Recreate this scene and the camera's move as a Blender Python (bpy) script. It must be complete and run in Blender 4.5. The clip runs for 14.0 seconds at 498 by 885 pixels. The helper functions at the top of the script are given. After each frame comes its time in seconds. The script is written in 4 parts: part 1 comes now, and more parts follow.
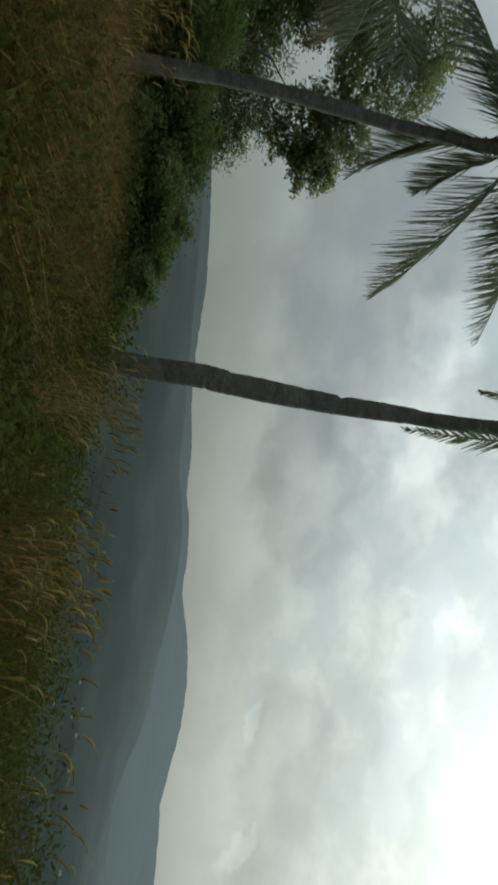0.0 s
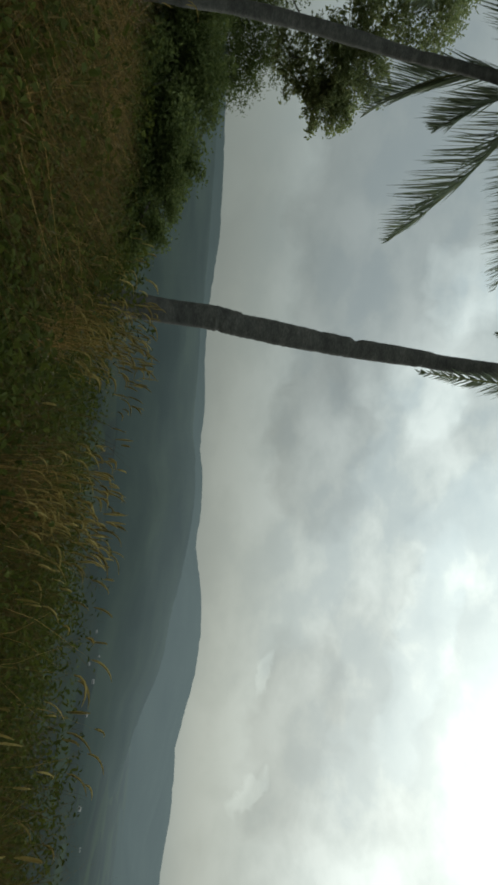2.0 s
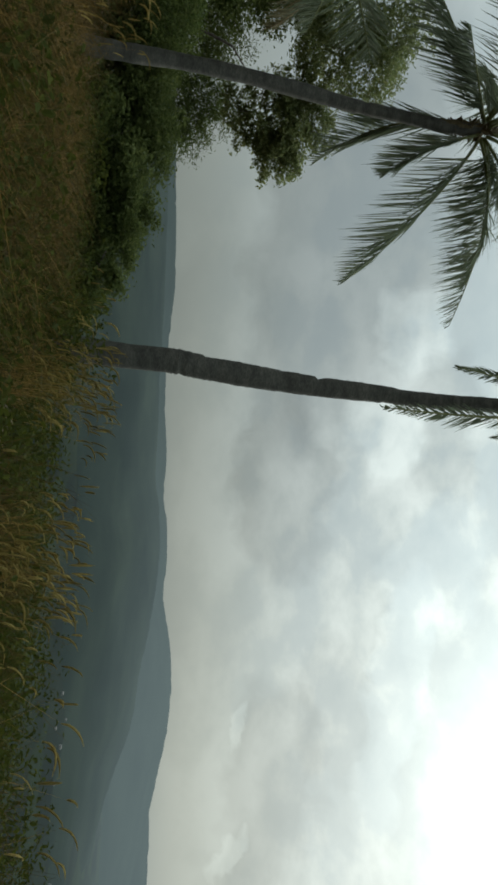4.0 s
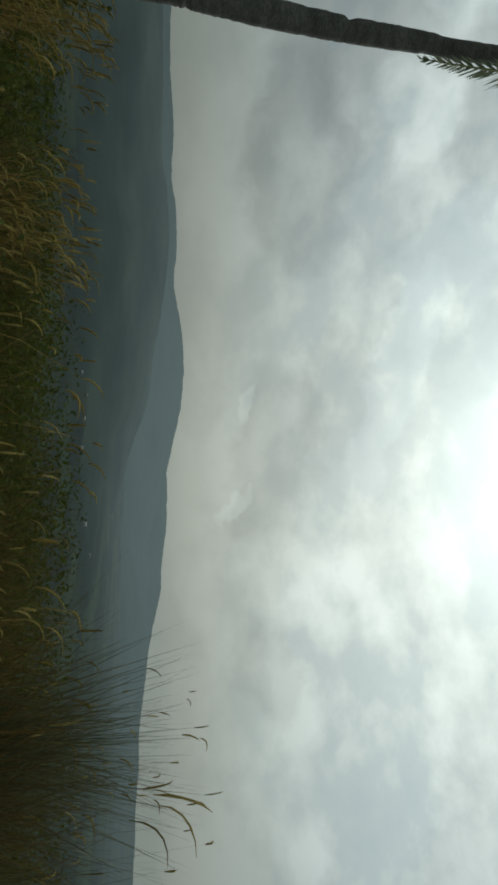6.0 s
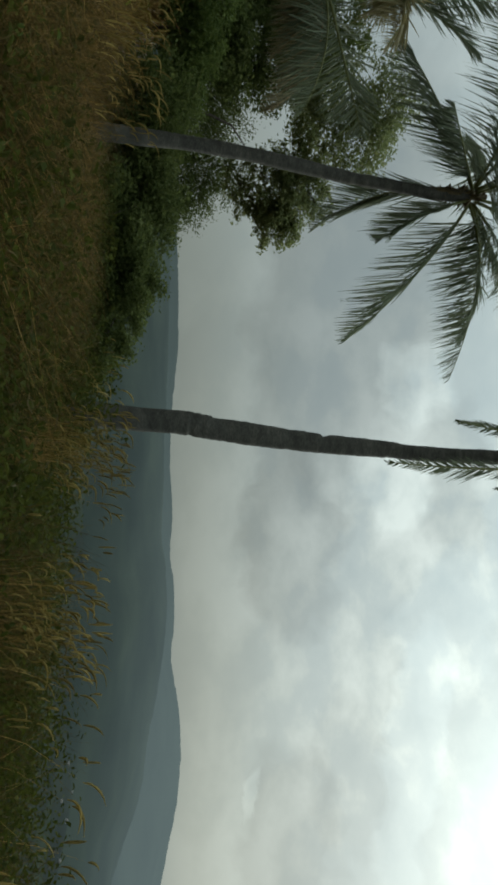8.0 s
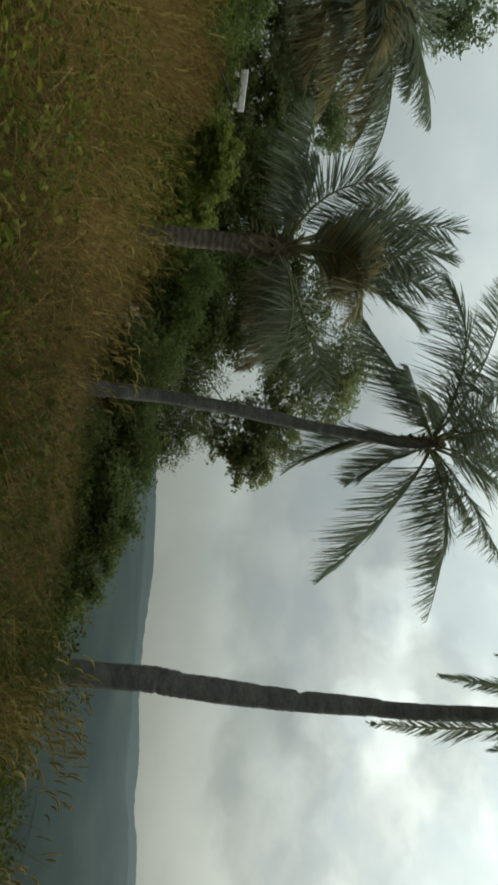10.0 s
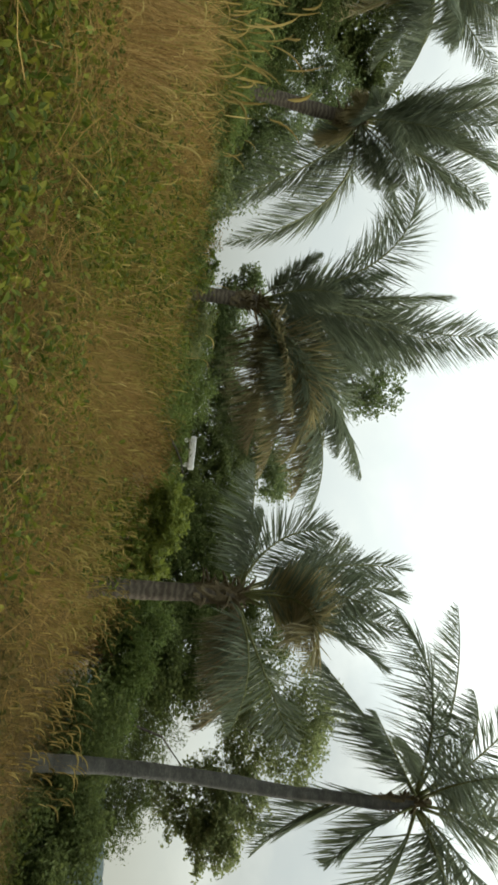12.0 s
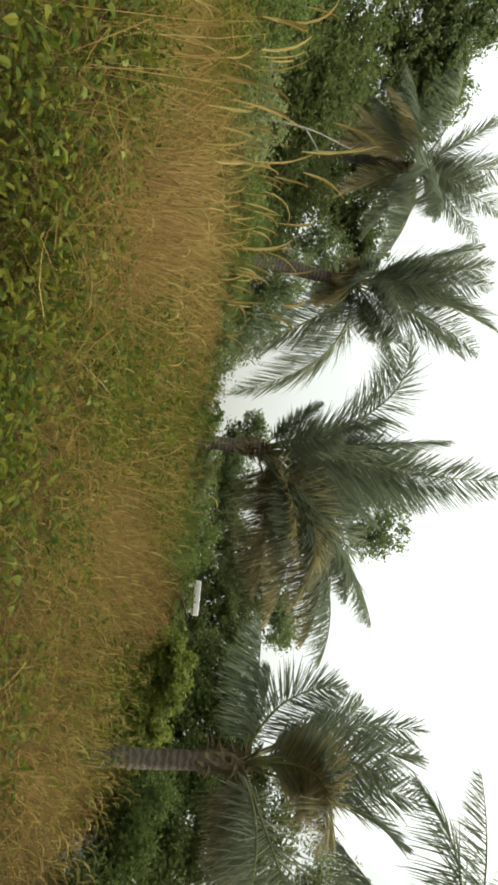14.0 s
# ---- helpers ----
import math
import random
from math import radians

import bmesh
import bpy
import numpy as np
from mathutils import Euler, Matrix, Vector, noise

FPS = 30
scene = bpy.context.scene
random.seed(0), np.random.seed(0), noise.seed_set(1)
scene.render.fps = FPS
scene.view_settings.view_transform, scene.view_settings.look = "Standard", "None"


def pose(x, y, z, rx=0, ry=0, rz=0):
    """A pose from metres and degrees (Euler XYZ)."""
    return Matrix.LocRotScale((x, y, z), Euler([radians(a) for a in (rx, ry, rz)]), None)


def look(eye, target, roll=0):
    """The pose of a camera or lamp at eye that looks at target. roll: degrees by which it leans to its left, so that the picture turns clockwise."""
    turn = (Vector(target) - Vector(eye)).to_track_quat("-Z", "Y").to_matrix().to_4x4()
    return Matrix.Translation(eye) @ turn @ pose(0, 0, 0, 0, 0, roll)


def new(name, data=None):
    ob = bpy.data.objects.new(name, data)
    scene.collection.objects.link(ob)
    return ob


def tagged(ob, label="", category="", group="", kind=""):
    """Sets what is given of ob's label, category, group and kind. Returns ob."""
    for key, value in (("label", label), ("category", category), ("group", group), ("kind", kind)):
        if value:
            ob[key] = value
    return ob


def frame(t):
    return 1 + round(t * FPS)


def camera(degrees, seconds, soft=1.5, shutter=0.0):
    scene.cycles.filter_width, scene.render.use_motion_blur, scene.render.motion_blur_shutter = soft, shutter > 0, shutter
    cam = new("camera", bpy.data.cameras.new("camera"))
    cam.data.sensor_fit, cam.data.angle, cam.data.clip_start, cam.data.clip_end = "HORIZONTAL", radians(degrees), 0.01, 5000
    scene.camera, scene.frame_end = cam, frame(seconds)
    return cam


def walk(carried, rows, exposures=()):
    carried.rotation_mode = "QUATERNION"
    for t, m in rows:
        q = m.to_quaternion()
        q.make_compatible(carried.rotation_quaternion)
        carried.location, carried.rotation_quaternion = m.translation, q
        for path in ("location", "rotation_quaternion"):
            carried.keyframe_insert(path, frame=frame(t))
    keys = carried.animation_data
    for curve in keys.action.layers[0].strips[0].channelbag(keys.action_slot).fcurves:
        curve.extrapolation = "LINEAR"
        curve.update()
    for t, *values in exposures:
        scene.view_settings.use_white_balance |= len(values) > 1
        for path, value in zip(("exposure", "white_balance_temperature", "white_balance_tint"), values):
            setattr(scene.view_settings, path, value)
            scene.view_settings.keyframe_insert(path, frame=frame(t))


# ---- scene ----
# the phone is held on its side: seconds, place, bearing (to the right), tilt up, lean
EXPOSURES = [(0, -0.1, 6300, 3), (0.5, -0.16, 6300, 3), (1, -0.24, 6300, 3), (1.5, -0.2, 6300, 3), (2, -0.12, 6300, 3), (4.5, -0.08, 6300, 3), (5, -0.32, 6300, 3), (6, -0.38, 6250, 1), (6.5, -0.44, 6250, 1), (7, -0.36, 6250, 1), (8, -0.15, 6300, 1), (10.5, 0.22, 6550, 4), (11, 0.13, 6550, 4), (11.5, 0.7, 6700, 5), (12, 0.98, 6850, 7), (12.5, 1.02, 6900, 8), (13.2, 1.48, 7150, 10), (14, 1.4, 7150, 10)]
PATH = [
    (0.0, 0.000, 0.000, 1.500, 0.00, 5.81, 5.00),
    (0.5, -0.017, 0.012, 1.549, 8.77, 5.65, 5.48),
    (1.0, -0.014, 0.012, 1.530, 7.81, 3.69, 6.60),
    (1.5, 0.028, 0.046, 1.514, 3.77, 3.56, 6.14),
    (2.0, 0.107, 0.018, 1.519, 3.97, 5.00, 4.82),
    (4.5, 0.174, 0.124, 1.492, -0.51, 8.40, 2.44),
    (5.0, 0.226, 0.086, 1.506, 16.97, 9.15, 1.14),
    (5.5, 0.266, 0.147, 1.488, 24.48, 7.49, -0.16),
    (6.0, 0.243, 0.092, 1.501, 26.39, 7.84, 0.69),
    (6.5, 0.247, 0.110, 1.494, 23.64, 7.56, 0.95),
    (7.0, 0.237, 0.126, 1.495, 12.52, 6.99, 0.64),
    (7.5, 0.144, 0.026, 1.511, 2.11, 6.81, 1.26),
    (8.0, 0.134, -0.049, 1.444, -5.06, 7.32, 1.95),
    (10.3, -0.128, -0.054, 1.490, -31.93, 8.68, 4.61),
    (10.5, -0.148, -0.056, 1.505, -38.06, 8.99, 4.34),
    (11.0, -0.196, -0.080, 1.524, -48.76, 10.75, 4.27),
    (11.5, -0.212, -0.117, 1.522, -55.09, 10.46, 4.37),
    (12.0, -0.257, -0.106, 1.502, -53.41, 9.46, 5.86),
    (12.5, -0.278, -0.122, 1.488, -51.14, 7.81, 6.12),
    (13.0, -0.253, -0.196, 1.483, -62.68, 5.92, 5.54),
    (13.5, -0.277, -0.257, 1.489, -68.32, 6.10, 6.54),
    (14.0, -0.319, -0.320, 1.487, -65.07, 7.69, 6.92),
]


def held(x, y, z, bearing, tilt, lean):
    return pose(x, y, z, 0, 0, -bearing) @ pose(0, 0, 0, 90 + tilt) @ pose(0, 0, 0, 0, 0, 90 + lean)


cam = camera(41.19, 14.0, soft=3.2, shutter=0.12)
walk(cam, [(t, held(*row)) for t, *row in PATH], EXPOSURES)

# ---- world and sun ----
SUN_BEARING, SUN_HEIGHT = 31.0, 33.0
sun_way = Vector((math.sin(radians(SUN_BEARING)) * math.cos(radians(SUN_HEIGHT)), math.cos(radians(SUN_BEARING)) * math.cos(radians(SUN_HEIGHT)), math.sin(radians(SUN_HEIGHT))))


class Nodes:
    """Short hand for node trees."""

    def __init__(self, tree):
        self.tree = tree
        tree.nodes.clear()

    def add(self, kind, inputs=None, **settings):
        node = self.tree.nodes.new(kind)
        for key, value in settings.items():
            setattr(node, key, value)
        for key, value in (inputs or {}).items():
            if isinstance(value, bpy.types.NodeSocket):
                self.tree.links.new(value, node.inputs[key])
            else:
                node.inputs[key].default_value = value
        return node

    def math(self, op, a, b=0.0, clamp=False):
        return self.add("ShaderNodeMath", {0: a, 1: b}, operation=op, use_clamp=clamp).outputs[0]

    def ramp(self, fac, stops, mode="LINEAR"):
        node = self.add("ShaderNodeValToRGB", {0: fac})
        el = node.color_ramp.elements
        node.color_ramp.interpolation = mode
        while len(el) < len(stops):
            el.new(0.5)
        for e, (place, colour) in zip(el, stops):
            e.position, e.color = place, (*colour, 1)
        return node.outputs[0]

    def mix(self, fac, a, b, blend="MIX"):
        node = self.add("ShaderNodeMix", data_type="RGBA", blend_type=blend)
        for socket, value in ((node.inputs[0], fac), (node.inputs[6], a), (node.inputs[7], b)):
            if isinstance(value, bpy.types.NodeSocket):
                self.tree.links.new(value, socket)
            else:
                socket.default_value = value if not isinstance(value, tuple) or len(value) == 4 else (*value, 1)
        return node.outputs[2]

    def noise(self, vector, scale, detail=4.0, rough=0.55, distortion=0.0):
        return self.add("ShaderNodeTexNoise", {"Vector": vector, "Scale": scale, "Detail": detail, "Roughness": rough, "Distortion": distortion}).outputs[0]


world = bpy.data.worlds.new("overcast_sky")
scene.world = world
world.use_nodes = True
n = Nodes(world.node_tree)
way = n.add("ShaderNodeTexCoord").outputs["Generated"]
parts_xyz = n.add("ShaderNodeSeparateXYZ", {0: way})
height = parts_xyz.outputs[2]
sky = n.add("ShaderNodeTexSky", sky_type="NISHITA", sun_disc=False, sun_elevation=radians(SUN_HEIGHT), sun_rotation=radians(SUN_BEARING), dust_density=4.0)
flat = n.add("ShaderNodeMapping", {"Vector": way, "Scale": (1.0, 1.0, 1.5), "Location": (0.35, 0.2, 0.15)}).outputs[0]
big = n.noise(flat, 3.4, 3.0, 0.5, 0.5)
fine = n.noise(flat, 9.0, 7.0, 0.55, 0.1)
cover = n.math("ADD", n.math("MULTIPLY", big, 0.45), n.math("MULTIPLY", fine, 0.55))
cloud = n.ramp(cover, [(0.38, (0.24, 0.285, 0.30)), (0.475, (0.31, 0.345, 0.345)), (0.515, (0.42, 0.44, 0.41)), (0.60, (0.62, 0.63, 0.585))])
toward = n.add("ShaderNodeVectorMath", {0: way, 1: sun_way}, operation="DOT_PRODUCT").outputs["Value"]
toward = n.math("MAXIMUM", toward, 0.0)
even = n.math("SUBTRACT", 0.92, n.math("MULTIPLY", n.math("POWER", toward, 3.0), 0.62), True)
cloud = n.mix(even, cloud, (0.40, 0.445, 0.455))
low = n.math("SUBTRACT", 1.0, n.math("MULTIPLY", height, 4.5, True), True)
cloud = n.mix(n.math("MULTIPLY", low, 0.8), cloud, (0.33, 0.35, 0.31))
up = n.math("MAXIMUM", height, 0.0)
far_side = n.math("MULTIPLY", n.math("SUBTRACT", 1.0, n.math("MULTIPLY", toward, 2.0, True)), n.math("SUBTRACT", 1.0, n.math("MULTIPLY", height, 2.2), True))
rise = n.math("ADD", n.math("ADD", 0.70, n.math("MULTIPLY", up, 1.0)), n.math("MULTIPLY", n.math("POWER", up, 4.0), 4.6))
rise = n.math("MULTIPLY", rise, n.math("SUBTRACT", 1.0, n.math("MULTIPLY", far_side, 0.24)))
cloud = n.add("ShaderNodeVectorMath", {0: cloud, "Scale": rise}, operation="SCALE").outputs[0]
# cloud banks by bearing and height in tens of degrees, their edges torn by noise: bearing, height, half width, half height, slope, weight
bearing_of = n.math("MULTIPLY", n.math("ARCTAN2", parts_xyz.outputs[0], parts_xyz.outputs[1]), 18.0 / math.pi)
height_of = n.math("MULTIPLY", n.math("ARCSINE", height), 18.0 / math.pi)
chart = n.add("ShaderNodeCombineXYZ", {0: bearing_of, 1: height_of, 2: 0.0}).outputs[0]
for scale, much, detail in ((2.2, 0.5, 2.0), (9.0, 0.16, 5.0)):
    tear = n.add("ShaderNodeTexNoise", {"Vector": chart, "Scale": scale, "Detail": detail}).outputs[1]
    tear = n.add("ShaderNodeVectorMath", {0: tear, 1: (0.5, 0.5, 0.5)}, operation="SUBTRACT").outputs[0]
    tear = n.add("ShaderNodeVectorMath", {0: tear, 1: (much, much, 0.0)}, operation="MULTIPLY").outputs[0]
    chart = n.add("ShaderNodeVectorMath", {0: chart, 1: tear}, operation="ADD").outputs[0]
BANKS = [(0.35, 1.12, 0.95, 0.50, 0, -0.30), (-0.12, 1.95, 0.45, 0.38, 20, 0.24), (-0.2, 2.45, 0.9, 0.28, 0, -0.2), (2.1, 1.98, 1.3, 0.26, -17, 0.26), (2.75, 1.02, 0.9, 0.42, -8, -0.28),
         (2.2, 1.52, 0.65, 0.36, 0, -0.15), (2.32, 0.79, 0.24, 0.09, -26, 0.34), (3.14, 0.69, 0.2, 0.09, -30, 0.3), (4.55, 0.92, 0.45, 0.33, 10, -0.22), (3.55, 1.36, 0.6, 0.4, 0, 0.12),
         (-1.8, 1.5, 2.1, 0.85, -6, -0.34), (-1.1, 2.1, 0.42, 0.32, 25, 0.22), (1.05, 2.4, 0.8, 0.45, -15, 0.18), (5.0, 1.5, 1.6, 0.9, 0, 0.28), (0.1, 0.45, 2.4, 0.6, 0, -0.12)]
bank_sum = None
for u, v, wide, tall, slope, weight in BANKS:
    local = n.add("ShaderNodeMapping", {"Vector": chart, "Location": (u, v, 0), "Rotation": (0, 0, radians(slope)), "Scale": (wide, tall, 1)}, vector_type="TEXTURE").outputs[0]
    bank = n.math("MULTIPLY", n.math("MINIMUM", n.math("MULTIPLY", n.add("ShaderNodeTexGradient", {0: local}, gradient_type="SPHERICAL").outputs[1], 2.0), 0.6), weight * 1.35)
    bank_sum = bank if bank_sum is None else n.math("ADD", bank_sum, bank)
cloud = n.add("ShaderNodeVectorMath", {0: cloud, "Scale": n.math("ADD", 1.0, bank_sum)}, operation="SCALE").outputs[0]
glow = n.math("ADD", n.math("MULTIPLY", n.math("POWER", toward, 60.0), 0.65), n.math("MULTIPLY", n.math("POWER", toward, 6.0), 0.29))
glow = n.math("MULTIPLY", glow, n.math("ADD", 0.55, n.math("MULTIPLY", cover, 0.9)))
glow_rgb = n.add("ShaderNodeVectorMath", {0: (0.90, 1.0, 0.99), "Scale": glow}, operation="SCALE").outputs[0]
total = n.mix(1.0, cloud, glow_rgb, "ADD")
dim = n.add("ShaderNodeVectorMath", {0: sky.outputs[0], "Scale": 0.006}, operation="SCALE").outputs[0]
total = n.mix(1.0, total, dim, "ADD")
back = n.add("ShaderNodeBackground", {"Color": total, "Strength": 1.0})
n.add("ShaderNodeOutputWorld", {0: back.outputs[0]})

sun = new("sun", bpy.data.lights.new("sun", "SUN"))
sun.data.energy, sun.data.angle, sun.data.color = 1.7, radians(14), (1.0, 0.96, 0.88)
sun.matrix_world = look((0, 0, 60), Vector((0, 0, 60)) - sun_way)


# ---- materials ----
def material(name):
    m = bpy.data.materials.new(name)
    m.use_nodes = True
    return m, Nodes(m.node_tree)


def leafy(name, colours, rough=0.5, through_light=0.35, patch=3.0, gloss=0.35):
    """Leaves: each island its own shade, some light passing through."""
    m, n = material(name)
    rnd = n.add("ShaderNodeNewGeometry").outputs["Random Per Island"]
    place = n.add("ShaderNodeTexCoord").outputs["Object"]
    spread = n.math("ADD", n.math("MULTIPLY", rnd, 0.55), n.math("MULTIPLY", n.noise(place, patch, 3.0), 0.45))
    step = 1.0 / (len(colours) - 1)
    colour = n.ramp(spread, [(0.12 + 0.76 * i * step, c) for i, c in enumerate(colours)])
    vein = n.noise(place, 60.0, 2.0)
    colour = n.mix(n.math("MULTIPLY", vein, 0.18), colour, (0.03, 0.03, 0.012), "MIX")
    skin = n.add("ShaderNodeBsdfPrincipled", {"Base Color": colour, "Roughness": rough})
    skin.inputs["Specular IOR Level"].default_value = gloss
    thin = n.add("ShaderNodeBsdfTranslucent", {"Color": colour})
    both = n.add("ShaderNodeMixShader", {0: through_light, 1: skin.outputs[0], 2: thin.outputs[0]})
    n.add("ShaderNodeOutputMaterial", {0: both.outputs[0]})
    return m


def rough_skin(name, colours, scale, bump=0.4, rough=0.85, stretch=(1, 1, 1), fine=8.0):
    """Bark, soil, stone: two scales of stain and a relief."""
    m, n = material(name)
    place = n.add("ShaderNodeTexCoord").outputs["Object"]
    place = n.add("ShaderNodeMapping", {"Vector": place, "Scale": stretch}).outputs[0]
    a = n.noise(place, scale, 5.0, 0.6)
    b = n.noise(place, scale * fine, 4.0, 0.6)
    both = n.math("ADD", n.math("MULTIPLY", a, 0.6), n.math("MULTIPLY", b, 0.4))
    step = 1.0 / (len(colours) - 1)
    colour = n.ramp(both, [(0.32 + 0.36 * i * step, c) for i, c in enumerate(colours)])
    relief = n.add("ShaderNodeBump", {"Height": both, "Strength": bump, "Distance": 0.02}).outputs[0]
    skin = n.add("ShaderNodeBsdfPrincipled", {"Base Color": colour, "Roughness": rough, "Normal": relief, "Specular IOR Level": 0.15})
    n.add("ShaderNodeOutputMaterial", {0: skin.outputs[0]})
    return m


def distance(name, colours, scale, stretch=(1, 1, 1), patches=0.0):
    """Far land with haze put into its emission, stronger with distance and towards the sun's side."""
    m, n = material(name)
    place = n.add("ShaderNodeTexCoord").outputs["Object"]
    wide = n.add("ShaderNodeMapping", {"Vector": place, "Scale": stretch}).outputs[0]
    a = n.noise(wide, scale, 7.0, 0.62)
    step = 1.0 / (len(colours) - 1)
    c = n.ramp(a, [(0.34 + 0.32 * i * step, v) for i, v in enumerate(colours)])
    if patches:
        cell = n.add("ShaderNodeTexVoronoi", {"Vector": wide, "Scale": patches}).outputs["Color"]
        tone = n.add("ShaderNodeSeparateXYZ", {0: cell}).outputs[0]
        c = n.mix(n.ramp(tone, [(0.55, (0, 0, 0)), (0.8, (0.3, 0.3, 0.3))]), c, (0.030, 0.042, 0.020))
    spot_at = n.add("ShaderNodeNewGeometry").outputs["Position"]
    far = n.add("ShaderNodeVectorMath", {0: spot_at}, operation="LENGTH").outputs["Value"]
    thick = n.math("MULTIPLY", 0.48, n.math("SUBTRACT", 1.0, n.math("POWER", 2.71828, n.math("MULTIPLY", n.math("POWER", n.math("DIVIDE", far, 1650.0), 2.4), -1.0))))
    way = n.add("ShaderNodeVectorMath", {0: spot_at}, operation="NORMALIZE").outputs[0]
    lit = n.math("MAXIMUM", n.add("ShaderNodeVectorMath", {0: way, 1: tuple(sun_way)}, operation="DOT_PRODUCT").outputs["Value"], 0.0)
    haze_glow = n.math("MULTIPLY", thick, n.math("ADD", 0.48, n.math("MULTIPLY", n.math("POWER", lit, 5.0), 1.55)))
    # blue-grey emission on the land imitates haze; no air is modelled
    skin = n.add("ShaderNodeBsdfPrincipled", {"Base Color": c, "Roughness": 0.95, "Emission Color": (0.198, 0.240, 0.252, 1), "Emission Strength": haze_glow})
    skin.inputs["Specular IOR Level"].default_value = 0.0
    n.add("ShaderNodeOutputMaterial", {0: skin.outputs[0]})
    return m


SOIL = rough_skin("soil", [(0.035, 0.026, 0.014), (0.07, 0.05, 0.025), (0.11, 0.085, 0.045)], 1.2, 0.6)
# ridges, valley and far houses all carry haze as emission
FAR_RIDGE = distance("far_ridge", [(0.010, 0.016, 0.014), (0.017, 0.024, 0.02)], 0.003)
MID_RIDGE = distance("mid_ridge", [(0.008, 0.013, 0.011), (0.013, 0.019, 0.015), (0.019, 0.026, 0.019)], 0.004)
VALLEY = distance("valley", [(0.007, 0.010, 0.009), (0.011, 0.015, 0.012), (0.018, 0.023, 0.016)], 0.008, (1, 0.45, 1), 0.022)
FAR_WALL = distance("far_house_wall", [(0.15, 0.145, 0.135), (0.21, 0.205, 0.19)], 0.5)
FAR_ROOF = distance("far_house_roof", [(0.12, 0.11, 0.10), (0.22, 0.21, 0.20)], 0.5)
BARK = rough_skin("palm_bark", [(0.035, 0.035, 0.031), (0.062, 0.061, 0.053), (0.108, 0.104, 0.088)], 4.0, 0.4, stretch=(1, 1, 2.5))

def banded_bark():
    """Grey bark crossed by the close dark rings of old leaf scars."""
    m, n = material("banded_palm_bark")
    place = n.add("ShaderNodeTexCoord").outputs["Object"]
    wave = n.add("ShaderNodeTexWave", {"Vector": place, "Scale": 3.6, "Distortion": 5.0, "Detail": 3.0, "Detail Scale": 2.5}, bands_direction="Z").outputs[1]
    stain = n.noise(place, 5.0, 5.0, 0.6)
    mixed = n.math("ADD", n.math("MULTIPLY", wave, 0.32), n.math("MULTIPLY", stain, 0.68))
    colour = n.ramp(mixed, [(0.25, (0.045, 0.036, 0.026)), (0.5, (0.072, 0.06, 0.044)), (0.78, (0.12, 0.103, 0.078))])
    relief = n.add("ShaderNodeBump", {"Height": mixed, "Strength": 0.6, "Distance": 0.02}).outputs[0]
    skin = n.add("ShaderNodeBsdfPrincipled", {"Base Color": colour, "Roughness": 0.85, "Normal": relief, "Specular IOR Level": 0.15})
    n.add("ShaderNodeOutputMaterial", {0: skin.outputs[0]})
    return m


BANDED_BARK = banded_bark()
WOOD = rough_skin("tree_bark", [(0.03, 0.026, 0.02), (0.08, 0.07, 0.055), (0.16, 0.145, 0.12)], 5.0, 0.6, stretch=(1, 1, 0.3))
PALE_WOOD = rough_skin("pale_bark", [(0.11, 0.10, 0.085), (0.20, 0.19, 0.165), (0.32, 0.305, 0.27)], 5.0, 0.4)
FIBRE = rough_skin("palm_fibre", [(0.055, 0.044, 0.024), (0.10, 0.08, 0.045), (0.17, 0.14, 0.08)], 6.0, 0.7)
RACHIS = rough_skin("frond_stalk", [(0.07, 0.08, 0.03), (0.12, 0.13, 0.05), (0.18, 0.18, 0.08)], 9.0, 0.2, 0.5)
DRY_RACHIS = rough_skin("dry_frond_stalk", [(0.14, 0.09, 0.045), (0.22, 0.15, 0.08), (0.30, 0.22, 0.12)], 9.0, 0.2, 0.7)
PALM_LEAF = leafy("palm_leaf", [(0.090, 0.115, 0.072), (0.128, 0.152, 0.095), (0.185, 0.205, 0.130)], 0.5, 0.45, 3.0, 0.16)
PALM_OLD = leafy("palm_leaf_yellowing", [(0.14, 0.135, 0.06), (0.23, 0.195, 0.09), (0.32, 0.265, 0.125)], 0.5, 0.45)
PALM_DEAD = leafy("palm_leaf_dead", [(0.10, 0.085, 0.038), (0.16, 0.135, 0.066), (0.24, 0.205, 0.11)], 0.7, 0.4)
TREE_LEAF = leafy("tree_leaf", [(0.073, 0.104, 0.041), (0.110, 0.146, 0.056), (0.165, 0.195, 0.073)], 0.5, 0.45, 1.0, 0.14)
OLIVE_LEAF = leafy("olive_tree_leaf", [(0.112, 0.138, 0.058), (0.165, 0.190, 0.078), (0.235, 0.245, 0.098)], 0.5, 0.55, 1.0, 0.12)
SHRUB_LEAF = leafy("shrub_leaf", [(0.065, 0.094, 0.026), (0.100, 0.136, 0.035), (0.147, 0.183, 0.050)], 0.55, 0.45, 1.0, 0.1)
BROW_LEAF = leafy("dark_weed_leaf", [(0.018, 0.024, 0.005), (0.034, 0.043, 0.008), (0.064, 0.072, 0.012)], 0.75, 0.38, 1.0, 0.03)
DARK_LEAF = leafy("shaded_tree_leaf", [(0.044, 0.060, 0.019), (0.072, 0.093, 0.029), (0.118, 0.140, 0.043)], 0.65, 0.48, 1.0, 0.06)
BRIGHT_LEAF = leafy("bright_bush_leaf", [(0.09, 0.12, 0.022), (0.14, 0.17, 0.03), (0.19, 0.21, 0.04)], 0.55, 0.45, 1.0, 0.2)
